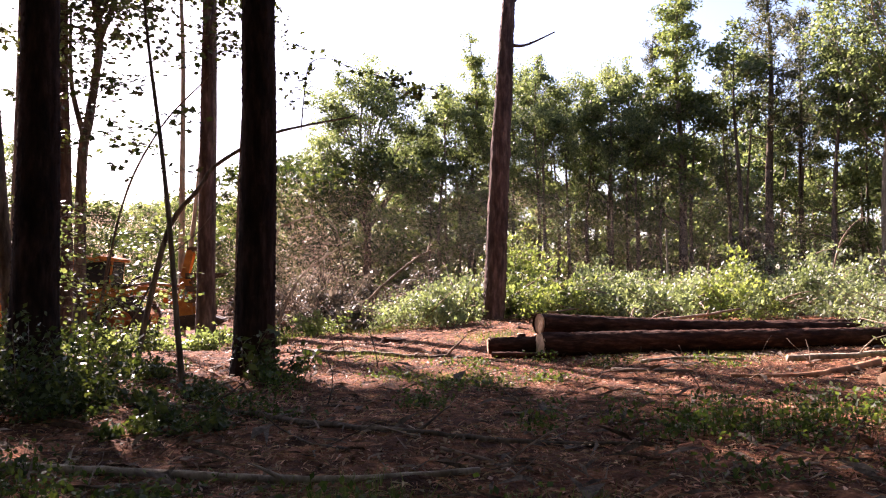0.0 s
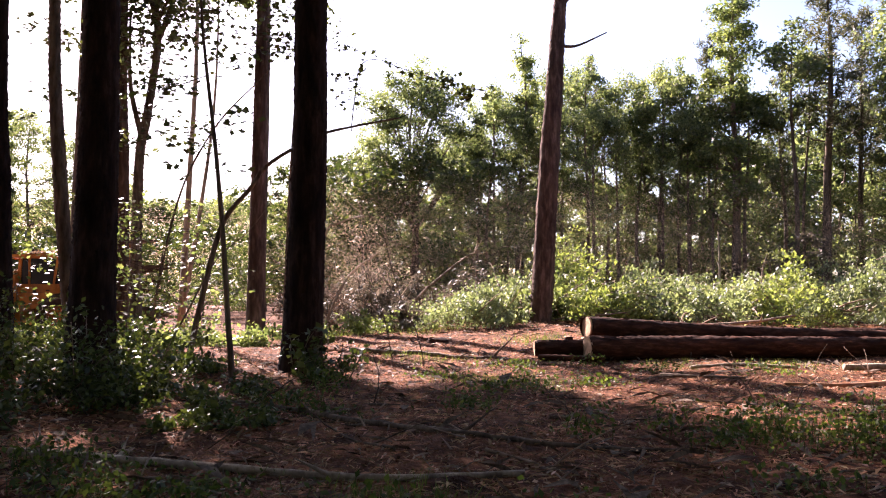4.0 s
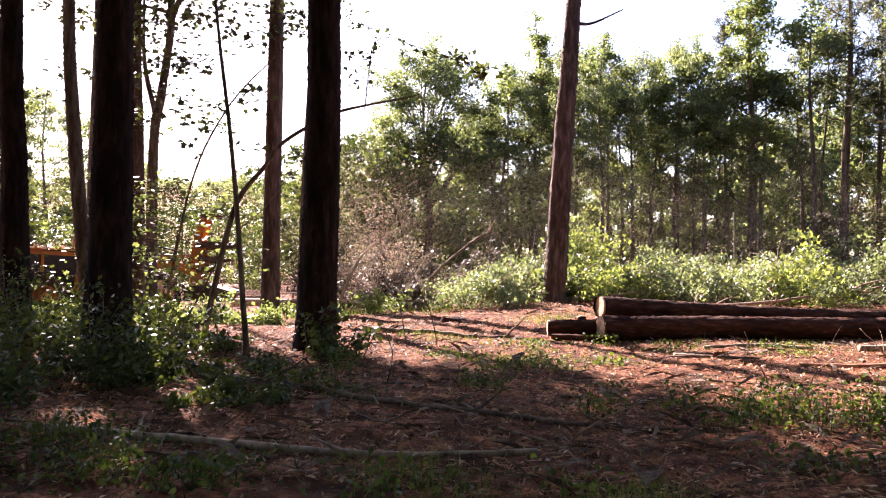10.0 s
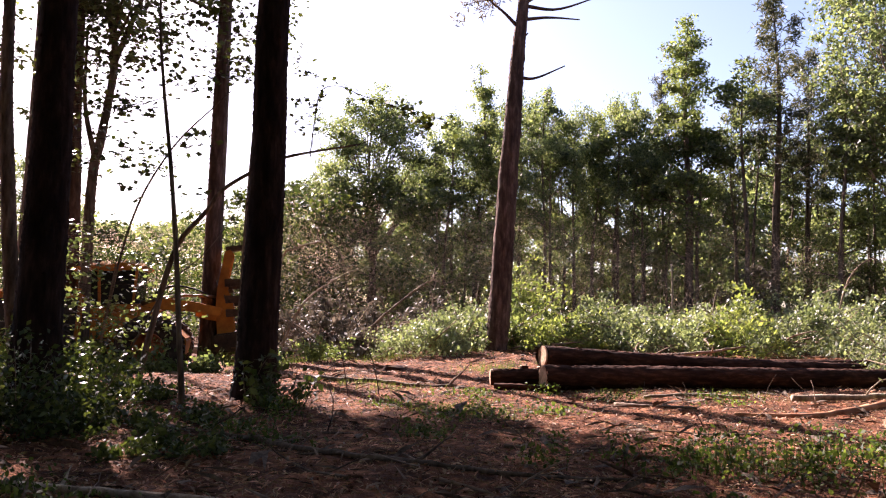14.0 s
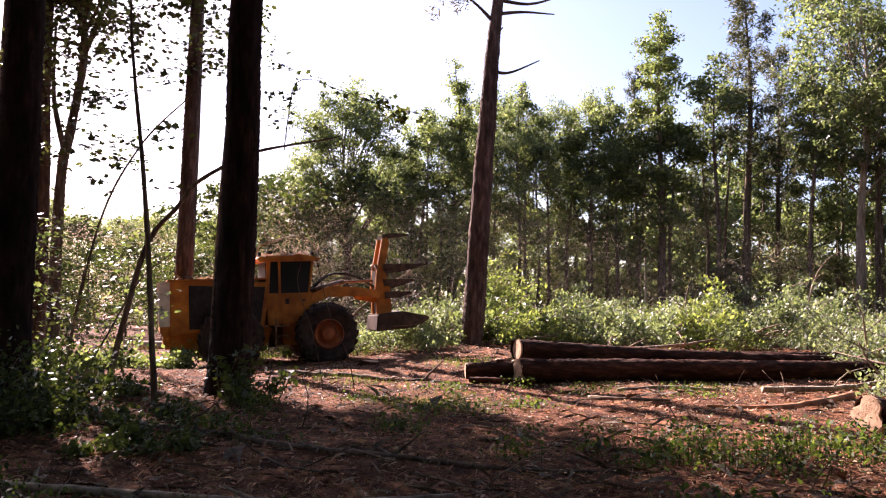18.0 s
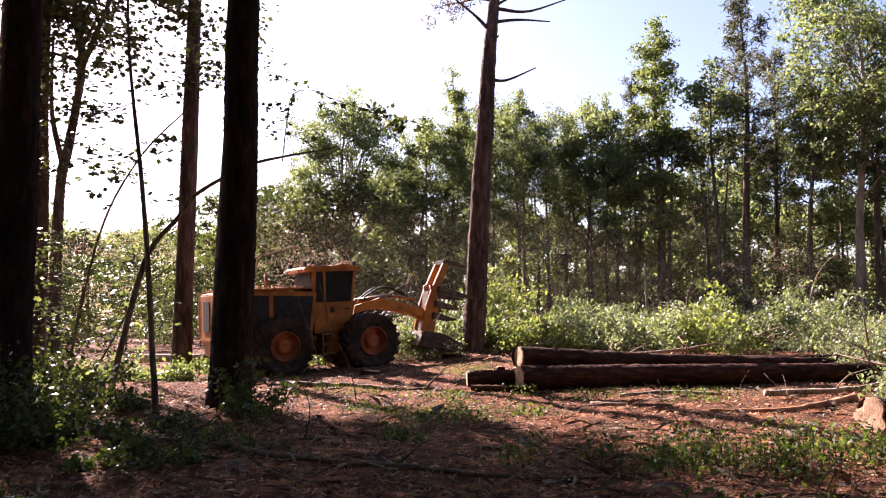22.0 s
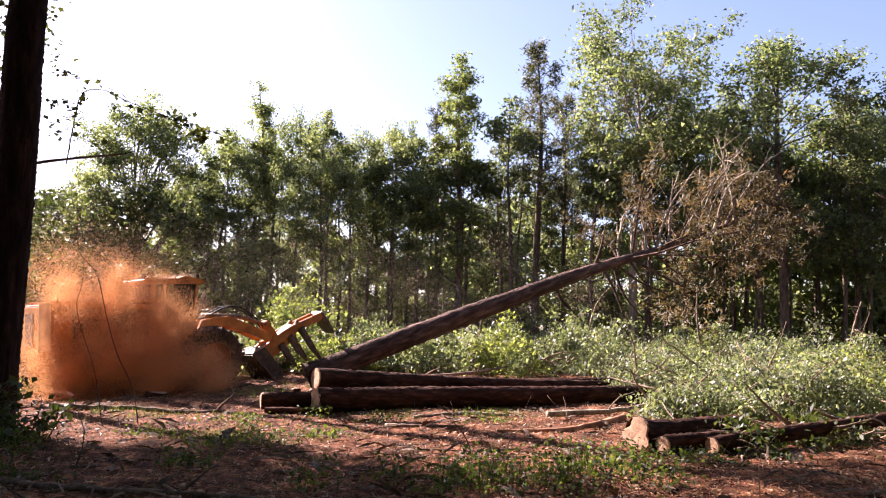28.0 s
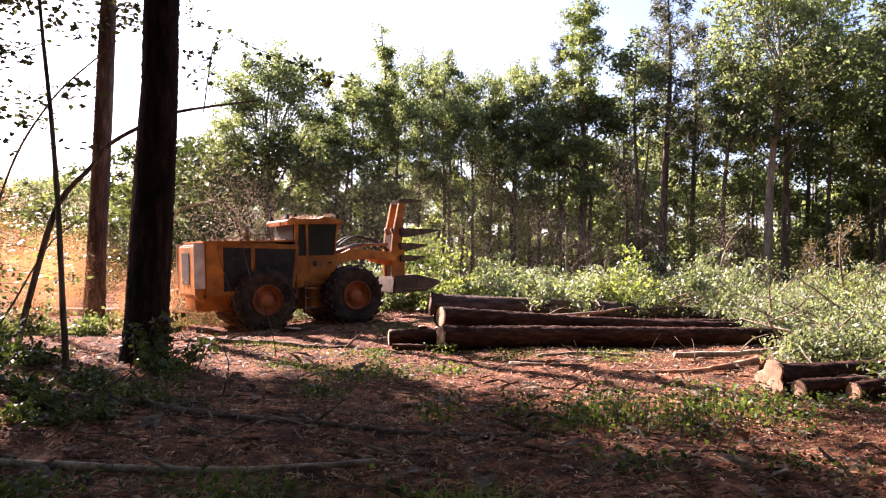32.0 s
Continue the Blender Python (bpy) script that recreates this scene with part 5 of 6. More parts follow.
# rear body
g = Geo()
g.prism([(-3.1, 1.0), (-0.62, 1.0), (-0.42, 2.38), (-3.1, 2.5)], -1.05, 1.05)
part("engine_cover", g, M_YELLOW, machine, bevel=0.05, smooth=False)
g = Geo()
g.prism([(-3.34, 1.05), (-3.102, 0.85), (-3.102, 2.44), (-3.34, 2.4)], -1.0, 1.0)
part("rear_bumper", g, M_YELLOW, machine, bevel=0.04, smooth=False)
for s in (-1, 1):
    # Pale colour stands in for the sun on the rear corner edges.
    part("rear_edge", box(-3.37, -3.08, s * 1.0 - 0.02, s * 1.0 + 0.02, 1.25, 2.47), M_SUNLIT_EDGE, machine, "corner plate with the sun on its edge put into a pale colour", bevel=0.01, smooth=False)
    g = Geo()
    g.prism([(-2.6, 1.15), (-1.85, 1.15), (-1.85, 2.3), (-2.6, 2.34)], s * 1.052, s * 1.075)
    gr = part("side_grille", g, M_BLACK, machine, "black mesh engine grille", smooth=False)
    g = Geo()
    g.prism([(-1.72, 1.15), (-0.72, 1.15), (-0.56, 2.25), (-1.72, 2.3)], s * 1.052, s * 1.075)
    gr2 = part("side_grille", g, M_BLACK, machine, "black mesh engine grille", smooth=False)
    for k in range(7):
        z = 1.25 + k * 0.15
        part("grille_bar", box(-2.58, -1.87, s * 1.077 - 0.006, s * 1.077 + 0.006, z, z + 0.025), M_BLACK, gr, smooth=False)
        part("grille_bar", box(-1.7, -0.72 + k * 0.018, s * 1.077 - 0.006, s * 1.077 + 0.006, z, z + 0.025), M_BLACK, gr2, smooth=False)
part("rear_grille", box(-3.36, -3.33, -0.4, 0.4, 1.35, 2.2), M_BLACK, machine, "black mesh radiator grille", smooth=False)
part("cover_lip", box(-3.15, -0.5, -1.09, 1.09, 2.46, 2.51), M_YELLOW, machine, bevel=0.015, smooth=False)
g = Geo()
g.prism([(-3.25, 0.62), (-0.5, 0.55), (-0.3, 1.1), (-3.25, 1.1)], -0.62, 0.62)
part("rear_frame", g, M_YELLOW, machine, bevel=0.04, smooth=False)
part("axle", box(REAR - 0.18, REAR + 0.18, -0.9, 0.9, 0.66, 1.02), M_YELLOW, machine, bevel=0.05, smooth=False)
part("axle", box(FRONT - 0.18, FRONT + 0.18, -0.9, 0.9, 0.66, 1.02), M_YELLOW, machine, bevel=0.05, smooth=False)
g = Geo()
g.lathe([(0.5, 0.001), (0.5, 0.2), (1.35, 0.2), (1.35, 0.001)], 16, "z")
hinge = part("hinge_post", g, M_STEEL, machine, "worn steel articulation post", bevel=0.02)
hinge.location = (-0.15, 0, 0)
g = Geo()
g.prism([(0.0, 0.55), (1.95, 0.6), (2.05, 1.05), (1.6, 1.5), (0.0, 1.3)], -0.6, 0.6)
part("front_frame", g, M_YELLOW, machine, bevel=0.04, smooth=False)
for s in (-1, 1):
    for k in range(3):
        part("step", box(-0.28 - 0.02 * k, 0.1, s * 0.9 - 0.12, s * 0.9 + 0.12, 0.55 + 0.28 * k, 0.59 + 0.28 * k), M_STEEL, machine, "worn steel step", bevel=0.01, smooth=False)
    part("step_rail", box(-0.3, -0.26, s * 1.0 - 0.02, s * 1.0 + 0.02, 0.5, 1.35), M_STEEL, machine, smooth=False)
# cab
cab = Geo()
cab.prism([(-0.85, 1.15), (0.75, 1.25), (0.95, 1.95), (1.02, 2.0), (1.02, 2.06), (-0.95, 2.06), (-0.95, 1.95)], -0.82, 0.82)
cab_ob = part("cab", cab, M_YELLOW, machine, bevel=0.04, smooth=False)
cab_ob.scale = (0.7, 1, 1)
cab_ob.location = (0.14, 0, 0)
for x0, x1 in (((-0.95, -0.88), (-0.80, -0.72)), ((-0.42, -0.42), (-0.32, -0.32)), ((0.78, 0.95), (0.86, 1.04))):
    for s in (-1, 1):
        g = Geo()
        g.prism([(x0[0], 2.05), (x1[0], 2.05), (x1[1], 2.98), (x0[1], 2.98)], s * 0.78 - 0.045, s * 0.78 + 0.045)
        part("pillar", g, M_YELLOW, cab_ob, bevel=0.012, smooth=False)
for s in (-1, 1):
    g = Geo()
    g.prism([(-0.82, 2.06), (-0.42, 2.06), (-0.42, 2.97), (-0.76, 2.97)], s * 0.77 - 0.012, s * 0.77 + 0.012)
    part("side_window", g, M_GLASS, cab_ob, "dark tinted side window", smooth=False)
    g = Geo()
    g.prism([(-0.32, 2.06), (0.8, 2.06), (0.96, 2.97), (-0.32, 2.97)], s * 0.77 - 0.012, s * 0.77 + 0.012)
    part("door_window", g, M_GLASS, cab_ob, "dark tinted door window", smooth=False)
    part("door_panel", box(-0.30, 0.74, s * 0.83 - 0.012, s * 0.83 + 0.012, 1.38, 1.97), M_YELLOW, cab_ob, bevel=0.01, smooth=False)
    part("door_badge", box(-0.16, 0.0, s * 0.848 - 0.006, s * 0.848 + 0.006, 1.75, 1.9), M_BLACK, cab_ob, "small dark badge", smooth=False)
    part("door_handle", box(0.5, 0.66, s * 0.86 - 0.015, s * 0.86 + 0.015, 1.82, 1.86), M_BLACK, cab_ob, smooth=False)
g = Geo()
g.prism([(0.86, 2.06), (0.89, 2.06), (1.04, 2.97), (1.01, 2.97)], -0.73, 0.73)
part("front_window", g, M_GLASS, cab_ob, "dark tinted windscreen", smooth=False)
# Rear window made black so that no bright sky reflects in it.
part("rear_window", box(-0.93, -0.90, -0.73, 0.73, 2.06, 2.97), M_BLACK, cab_ob, "rear window set flat black to keep out its sky reflection", smooth=False)
g = Geo()
g.prism([(-1.2, 2.96), (1.2, 2.96), (1.28, 3.05), (0.9, 3.12), (0.4, 3.18), (0.1, 3.12), (-1.15, 3.10), (-1.3, 3.05)], -0.92, 0.92)
part("roof", g, M_YELLOW, cab_ob, "yellow overhanging cab roof", bevel=0.03, smooth=False)
for x, s in ((-1.15, -1), (-1.15, 1), (1.0, -1), (1.0, 1)):
    part("work_lamp", box(x - 0.06, x + 0.06, s * 0.7 - 0.1, s * 0.7 + 0.1, 3.12, 3.24), M_BLACK, cab_ob, "black work lamp", bevel=0.02, smooth=False)
part("roof_box", box(-0.75, -0.45, -0.2, 0.2, 3.11, 3.3), M_BLACK, cab_ob, "dark roof box with a pale face", bevel=0.02, smooth=False)
part("rear_lamp_box", box(-1.36, -1.29, -0.5, 0.5, 2.92, 3.03), M_YELLOW, cab_ob, "lamp bar", bevel=0.02, smooth=False)
g = Geo()
g.lathe([(2.5, 0.001), (2.5, 0.06), (2.95, 0.06), (2.95, 0.04)], 12, "z")
ex = part("exhaust", g, M_STEEL, machine, "rusty exhaust pipe")
ex.location = (-1.5, 0.4, 0)
for k in range(6):
    part("cover_bolt", box(-2.98 + k * 0.43, -2.92 + k * 0.43, -1.0, -0.94, 2.5, 2.55), M_STEEL, machine, smooth=False)

# straw and twigs caught on the roof and the engine cover
rng_d = np.random.default_rng(440)
g = Geo()
for x0, x1, y0, y1, z, n in ((-0.6, 0.85, -0.7, 0.7, 3.14, 420), (-2.9, -0.7, -0.9, 0.9, 2.5, 260)):
    c = np.stack([rng_d.uniform(x0, x1, n), rng_d.uniform(y0, y1, n), z + np.abs(rng_d.normal(0, 0.045, n))], 1)
    g.leaves(c, 0.16, rng_d, 0.16, up=1.2)
part("debris", g, M_DRY_LEAF, machine, "dry straw and twigs caught on top")["kind"] = "stuff"

# boom and head
BOOM_AT, BOOM_LEN = (0.78, 0, 1.75), 2.3
boom = Geo()
for s in (-1, 1):
    boom.prism([(-0.15, -0.14), (0.7, 0.12), (1.5, 0.02), (2.2, -0.12), (2.25, 0.1), (1.5, 0.3), (0.7, 0.42), (-0.1, 0.16)], s * 0.34 - 0.08, s * 0.34 + 0.08)
boom_ob = part("boom", boom, M_YELLOW, machine, "yellow boom arms", bevel=0.02, smooth=False)
boom_ob.location = BOOM_AT
part("boom_tie", box(0.9, 1.3, -0.3, 0.3, 0.06, 0.3), M_YELLOW, boom_ob, bevel=0.02, smooth=False)
for s in (-1, 1):
    g = Geo()
    g.tube([(0.1, s * 0.16, 0.32), (1.2, s * 0.16, 0.5)], 0.07, 12)
    g.tube([(1.2, s * 0.16, 0.5), (2.1, s * 0.16, 0.42)], 0.04, 12)
    part("hydraulic_cylinder", g, M_STEEL, boom_ob, "worn steel hydraulic cylinder")
    g = Geo()
    g.tube(spline([(0.0, s * 0.1, 0.2), (0.8, s * 0.2, 0.75), (1.6, s * 0.1, 0.62), (2.2, s * 0.1, 0.2)], 14), 0.025, 7)
    part("hose", g, M_BLACK, boom_ob, "black hydraulic hose")

plates = Geo()
for s in (-1, 1):
    plates.prism([(-0.16, -1.0), (0.3, -1.0), (0.3, 0.2), (0.14, 0.7), (0.36, 1.56), (0.3, 1.74), (0.14, 1.7), (-0.1, 0.7), (-0.17, 0.2)], s * 0.26 - 0.06, s * 0.26 + 0.06)
link = Geo()
link.prism([(-0.75, -0.12), (0.0, -0.3), (0.06, 0.12), (-0.7, 0.1)], -0.16, 0.16)
head_ob = part("felling_head", plates, M_YELLOW, machine, "worn yellow felling head frame", bevel=0.02, smooth=False)
part("link_arm", link, M_YELLOW, head_ob, bevel=0.02, smooth=False)
part("back_plate", box(-0.12, 0.04, -0.2, 0.2, -0.9, 0.7), M_DARK_STEEL, head_ob, "worn steel back plate", bevel=0.02, smooth=False)
g = Geo()
g.prism([(0.16, 1.64), (0.5, 1.7), (1.0, 1.74), (1.02, 1.79), (0.5, 1.84), (0.14, 1.8)], -0.3, 0.3)
part("top_horn", g, M_DARK_STEEL, head_ob, "steel top horn", bevel=0.02, smooth=False)
g = Geo()
g.prism([(-0.3, -1.12), (0.9, -1.1), (1.45, -0.86), (1.42, -0.78), (0.55, -0.56), (-0.22, -0.62)], -0.6, 0.6)
part("saw_housing", g, M_DARK_STEEL, head_ob, "wedge-shaped worn steel saw housing", bevel=0.07, smooth=False)
g = Geo()
g.lathe([(-1.02, 0.001), (-1.02, 0.72), (-0.99, 0.72), (-0.99, 0.001)], 36, "z")
sd = part("saw_disc", g, M_STEEL, head_ob, "toothed steel saw disc")
sd.location = (0.62, 0, 0)
for s, z, L in ((-1, 0.78, 1.55), (1, 0.72, 1.45), (-1, 0.32, 1.1), (1, 0.24, 1.15), (-1, -0.06, 1.0)):
    g = Geo()
    g.prism([(0.1, z - 0.1), (L * 0.55, z - 0.09), (L, z + 0.03), (L, z + 0.06), (L * 0.5, z + 0.1), (0.1, z + 0.12)], s * 0.38 - 0.05, s * 0.38 + 0.05)
    part("grab_arm", g, M_DARK_STEEL, head_ob, "tapered steel grab arm", bevel=0.02, smooth=False)
for z in (-0.3, 0.1, 0.5):
    part("cross_bar", box(0.05, 0.3, -0.2, 0.2, z, z + 0.12), M_STEEL, head_ob, bevel=0.02, smooth=False)
for s in (-1, 1):
    g = Geo()
    g.tube([(-0.1, s * 0.2, 0.9), (0.15, s * 0.3, 0.25)], 0.055, 10)
    part("hydraulic_cylinder", g, M_STEEL, head_ob)


# ---- dust: clouds of fine specks ----
def dust_data(name, n, sx, sy, sz, seed, m, speck=0.0112):
    rng = np.random.default_rng(seed)
    k = 14
    cen = rng.normal(0, 0.55, (k, 3))
    c = cen[rng.integers(0, k, n)] + rng.normal(0, 0.42, (n, 3)) * rng.uniform(0.4, 1.4, (n, 1))
    fine = np.clip(1.3 - 0.42 * np.linalg.norm(c, axis=1), 0.45, 1.0)[:, None, None]
    c = c * np.array([sx, sy, sz])
    g = Geo()
    a = rng.normal(size=(n, 3))
    a /= np.linalg.norm(a, axis=1)[:, None]
    b = np.cross(a, rng.normal(size=(n, 3)))
    b /= np.linalg.norm(b, axis=1)[:, None]
    d = np.stack([a, -0.5 * a + 0.87 * b, -0.5 * a - 0.87 * b], 1) * speck * fine * rng.uniform(0.6, 1.2, (n, 1, 1))
    g.add((c[:, None] + d).reshape(-1, 3), np.arange(n * 3).reshape(n, 3))
    return g.data(name, m, smooth=False)


PUFF = {"thick": dust_data("dust_cloud", 48000, 1.15, 0.6, 0.8, 401, M_DUST, 0.0115), "thick_b": dust_data("dust_cloud", 48000, 1.05, 0.6, 0.8, 402, M_DUST, 0.0115),
        "thin": dust_data("dust_haze", 36000, 1.7, 0.9, 0.9, 403, M_DUST, 0.009), "haze": dust_data("dust_haze", 18000, 2.0, 1.1, 1.0, 405, M_DUST_TAN, 0.009), "tan": dust_data("dust_puff", 17000, 0.75, 0.4, 0.24, 404, M_DUST_TAN, 0.0125)}
# kind, then rows of seconds, x, y, z; clouds lie in the soil until they are blown up
DUST = [
    ("haze", [(0.0, -5.8, 27.6, 1.7), (6.0, -5.4, 27.8, 1.7), (10.0, -5.0, 27.8, 1.7), (12.5, -4.6, 28.0, 1.6), (15.0, -4.0, 28.4, -3.4)]),
    ("far", [(0.0, -24.0, 58.0, 4.0), (16.0, -23.0, 58.0, 4.2), (32.0, -22.0, 58.0, 4.0)]),
    ("far", [(0.0, -36.0, 60.0, 4.0), (16.0, -35.0, 60.0, 4.2), (32.0, -34.0, 60.0, 4.0)]),
    ("veil", [(0.0, -6.0, 38.0, 2.6), (16.0, -4.6, 38.2, 2.8), (32.0, -3.6, 38.0, 2.6)]),
    ("veil", [(0.0, 2.0, 38.5, 2.4), (16.0, 3.2, 38.5, 2.6), (32.0, 4.4, 38.2, 2.4)]),
    ("veil", [(0.0, 9.0, 38.0, 2.6), (16.0, 10.4, 38.2, 2.4), (32.0, 11.4, 38.4, 2.6)]),
    ("veil", [(0.0, 16.5, 36.0, 2.4), (16.0, 17.6, 36.0, 2.6), (32.0, 18.6, 36.0, 2.4)]),
    ("veil", [(0.0, -1.6, 41.0, 4.6), (16.0, -0.6, 41.2, 4.8), (32.0, 0.4, 41.0, 4.6)]),
    ("veil", [(0.0, 6.0, 41.0, 4.4), (16.0, 7.2, 41.2, 4.6), (32.0, 8.2, 41.0, 4.4)]),
    ("veil", [(0.0, 13.4, 40.0, 4.6), (16.0, 14.4, 40.0, 4.4), (32.0, 15.4, 40.0, 4.6)]),
    ("veil", [(0.0, -6.4, 42.0, 4.8), (16.0, -5.4, 42.2, 5.0), (32.0, -4.4, 42.0, 4.8)]),
    ("veil", [(0.0, 2.4, 42.0, 4.8), (16.0, 3.2, 42.2, 5.0), (32.0, 4.2, 42.0, 4.8)]),
    ("tan", [(23.6, 0.9, 23.6, -1.6), (23.95, 0.75, 23.0, 0.2), (24.5, -0.6, 22.2, 0.5), (24.8, -2.0, 22.0, 0.7), (25.6, -4.2, 22.0, 1.0), (26.5, -6.0, 22.4, -1.6)]),
    ("tan", [(23.7, 1.0, 23.6, -1.6), (24.05, 1.1, 23.3, 0.15), (24.5, 0.6, 23.0, 0.4), (24.9, -0.9, 22.2, 0.5), (25.6, -3.0, 22.0, 0.8), (26.5, -5.0, 22.4, -1.6)]),
    ("tan", [(24.0, 0.8, 23.2, -1.6), (24.25, 0.0, 22.4, 0.6), (24.5, -1.0, 21.9, 0.8), (24.9, -2.4, 21.8, 1.0), (25.6, -4.6, 22.0, 1.2), (26.5, -6.4, 22.4, -1.6)]),
    ("tan", [(24.1, 0.9, 23.6, -1.6), (24.4, -0.4, 22.4, 0.3), (24.5, -1.5, 22.1, 0.35), (24.9, -3.0, 22.0, 0.5), (25.7, -5.4, 22.0, 0.6), (26.5, -7.0, 22.4, -1.6)]),
    ("thick", [(26.7, 0.30, 22.6, -2.4), (27, -0.51, 22, 0.44), (27.6, -2.40, 21.7, 0.69), (28, -3.75, 21.6, 0.7), (28.6, -4.57, 21.7, 0.7), (29.2, -5.44, 21.9, 0.56), (29.9, -7.06, 22.4, -2.4)]),
    ("thick_b", [(26.75, 0.30, 22.6, -2.4), (27.05, -0.48, 22, 0.72), (27.6, -2.26, 21.7, 1.89), (28, -3.55, 21.6, 2.1), (28.6, -4.34, 21.7, 2.1), (29.2, -5.21, 21.9, 1.68), (30.2, -6.82, 22.4, -2.4)]),
    ("thick", [(26.8, 0.30, 22.6, -2.4), (27.1, -0.32, 22, 0.52), (27.6, -1.47, 21.7, 1.04), (28, -2.45, 21.6, 1.1), (28.6, -3.11, 21.7, 1.1), (29.2, -3.95, 21.9, 0.88), (30.2, -5.50, 22.4, -2.4)]),
    ("thick_b", [(26.85, 0.30, 22.6, -2.4), (27.15, -0.30, 22, 0.78), (27.6, -1.39, 21.7, 2.14), (28, -2.35, 21.6, 2.4), (28.6, -3.00, 21.7, 2.4), (29.2, -3.83, 21.9, 1.92), (30.2, -5.38, 22.4, -2.4)]),
    ("thick", [(26.95, 0.30, 22.6, -2.4), (27.25, -0.15, 22, 0.42), (27.6, -0.67, 21.7, 0.61), (28, -1.35, 21.6, 0.6), (28.6, -1.88, 21.7, 0.6), (29.2, -2.68, 21.9, 0.48), (29.9, -4.18, 22.4, -2.4)]),
    ("thick_b", [(27, 0.30, 22.6, -2.4), (27.3, -0.14, 22, 0.62), (27.6, -0.60, 21.7, 1.46), (28, -1.25, 21.6, 1.6), (28.6, -1.77, 21.7, 1.6), (29.2, -2.57, 21.9, 1.28), (30.2, -4.06, 22.4, -2.4)]),
    ("thick", [(27.15, 0.30, 22.6, -2.4), (27.45, 0.03, 22, 0.4), (27.75, 0.19, 21.7, 0.53), (28, -0.15, 21.6, 0.5), (28.6, -0.53, 21.7, 0.5), (29.2, -1.30, 21.9, 0.4), (29.9, -2.74, 22.4, -2.4)]),
    ("thick_b", [(27.2, 0.30, 22.6, -2.4), (27.5, 0.16, 22, 0.4), (27.75, -1.83, 21.7, 0.53), (28, -2.95, 21.6, 0.5), (28.6, -3.67, 21.7, 0.5), (29.2, -4.52, 21.9, 0.4), (29.9, -6.10, 22.4, -2.4)]),
    ("thick", [(27.25, 0.30, 22.6, -2.4), (27.55, 0.34, 22, 0.38), (27.75, -0.96, 21.7, 0.44), (28, -1.75, 21.6, 0.4), (28.6, -2.33, 21.7, 0.4), (29.2, -3.14, 21.9, 0.32), (29.9, -4.66, 22.4, -2.4)]),
    ("thin", [(27.3, -3.4, 22.5, -3.2), (28.0, -3.4, 22.0, 3.0), (28.6, -3.6, 22.0, 2.6), (29.3, -3.6, 22.0, 2.4), (30.2, -4.6, 22.2, 2.2), (31.2, -6.5, 23, 2.0), (32, -8.5, 24, 1.8)]),
    ("thin", [(27.5, -5.0, 22.5, -3.2), (28.2, -5.0, 21.8, 1.8), (28.8, -5.2, 21.8, 1.7), (29.6, -5.0, 21.8, 1.5), (30.6, -6.2, 22.2, 1.5), (32, -9, 23, 1.5)]),
    ("thin", [(27.9, -2.6, 22.5, -3.2), (28.6, -2.6, 21.8, 1.6), (29.2, -2.6, 21.8, 1.6), (30.0, -2.2, 22, 1.5), (31, -3.4, 22.4, 1.1), (32, -5, 23, 0.8)]),
    ("thin", [(28.2, -1.8, 22.5, -3.2), (28.9, -1.8, 21.8, 0.9), (29.6, -1.7, 21.8, 0.9), (30.4, -1.6, 22.0, 0.9), (31.2, -2.8, 22.4, 0.4), (32, -2.6, 22.8, 0.2)]),
    ("thin", [(28.4, -3.0, 22.5, -3.2), (29.1, -3.2, 21.6, 1.3), (29.8, -3.3, 21.4, 1.4), (30.6, -4.0, 21.6, 1.4), (32, -7.6, 22.4, 1.2)]),
    ("thin", [(28.5, -5.4, 22.5, -3.2), (29.2, -5.4, 21.4, 1.2), (30.0, -5.6, 21.4, 1.2), (30.8, -6.4, 21.6, 1.2), (32, -8.4, 22.4, 1.1)]),
    ("thin", [(28.7, -7.0, 20.8, -3.2), (29.5, -7.0, 20.4, 1.5), (30.3, -7.3, 20.3, 1.5), (31.2, -7.2, 20.2, 1.2), (32, -7.6, 20.2, 1.0)]),
    ("thin", [(28.9, -9.0, 22.5, -3.4), (29.6, -8.4, 22.0, 2.2), (30.3, -8.9, 22.2, 2.7), (31.2, -9.4, 22.6, 3.0), (32, -10.2, 23, 3.2)]),
    ("thin", [(28.6, -4.6, 22.5, -3.2), (29.3, -4.6, 21.8, 0.7), (30, -4.4, 21.8, 0.7), (30.8, -4.6, 22.0, 0.6), (32, -5.6, 22.6, 0.3)]),
]
dust_obs = []
for kind, rows in DUST:
    ob = new({"thick": "dust_cloud", "thick_b": "dust_cloud", "tan": "dust_puff"}.get(kind, "dust_haze"), PUFF["haze" if kind in ("veil", "far") else kind])
    ob.scale = {"veil": (2.6, 1.4, 2.2), "far": (5.0, 2.0, 3.6)}.get(kind, (1, 1, 1))
    tagged(ob, {"tan": "puff of pale tan sawdust blown from the saw", "haze": "thin pale haze of sawdust hanging over the clearing", "veil": "faint tan haze of dust hanging along the forest edge", "far": "pale morning haze before the far trees", "thin": "thin haze of orange dust drifting over the clearing"}.get(kind, "thick cloud of orange-red dust blown from the ground"), "dust", "dust", "stuff")
    dust_obs.append((ob, rows))

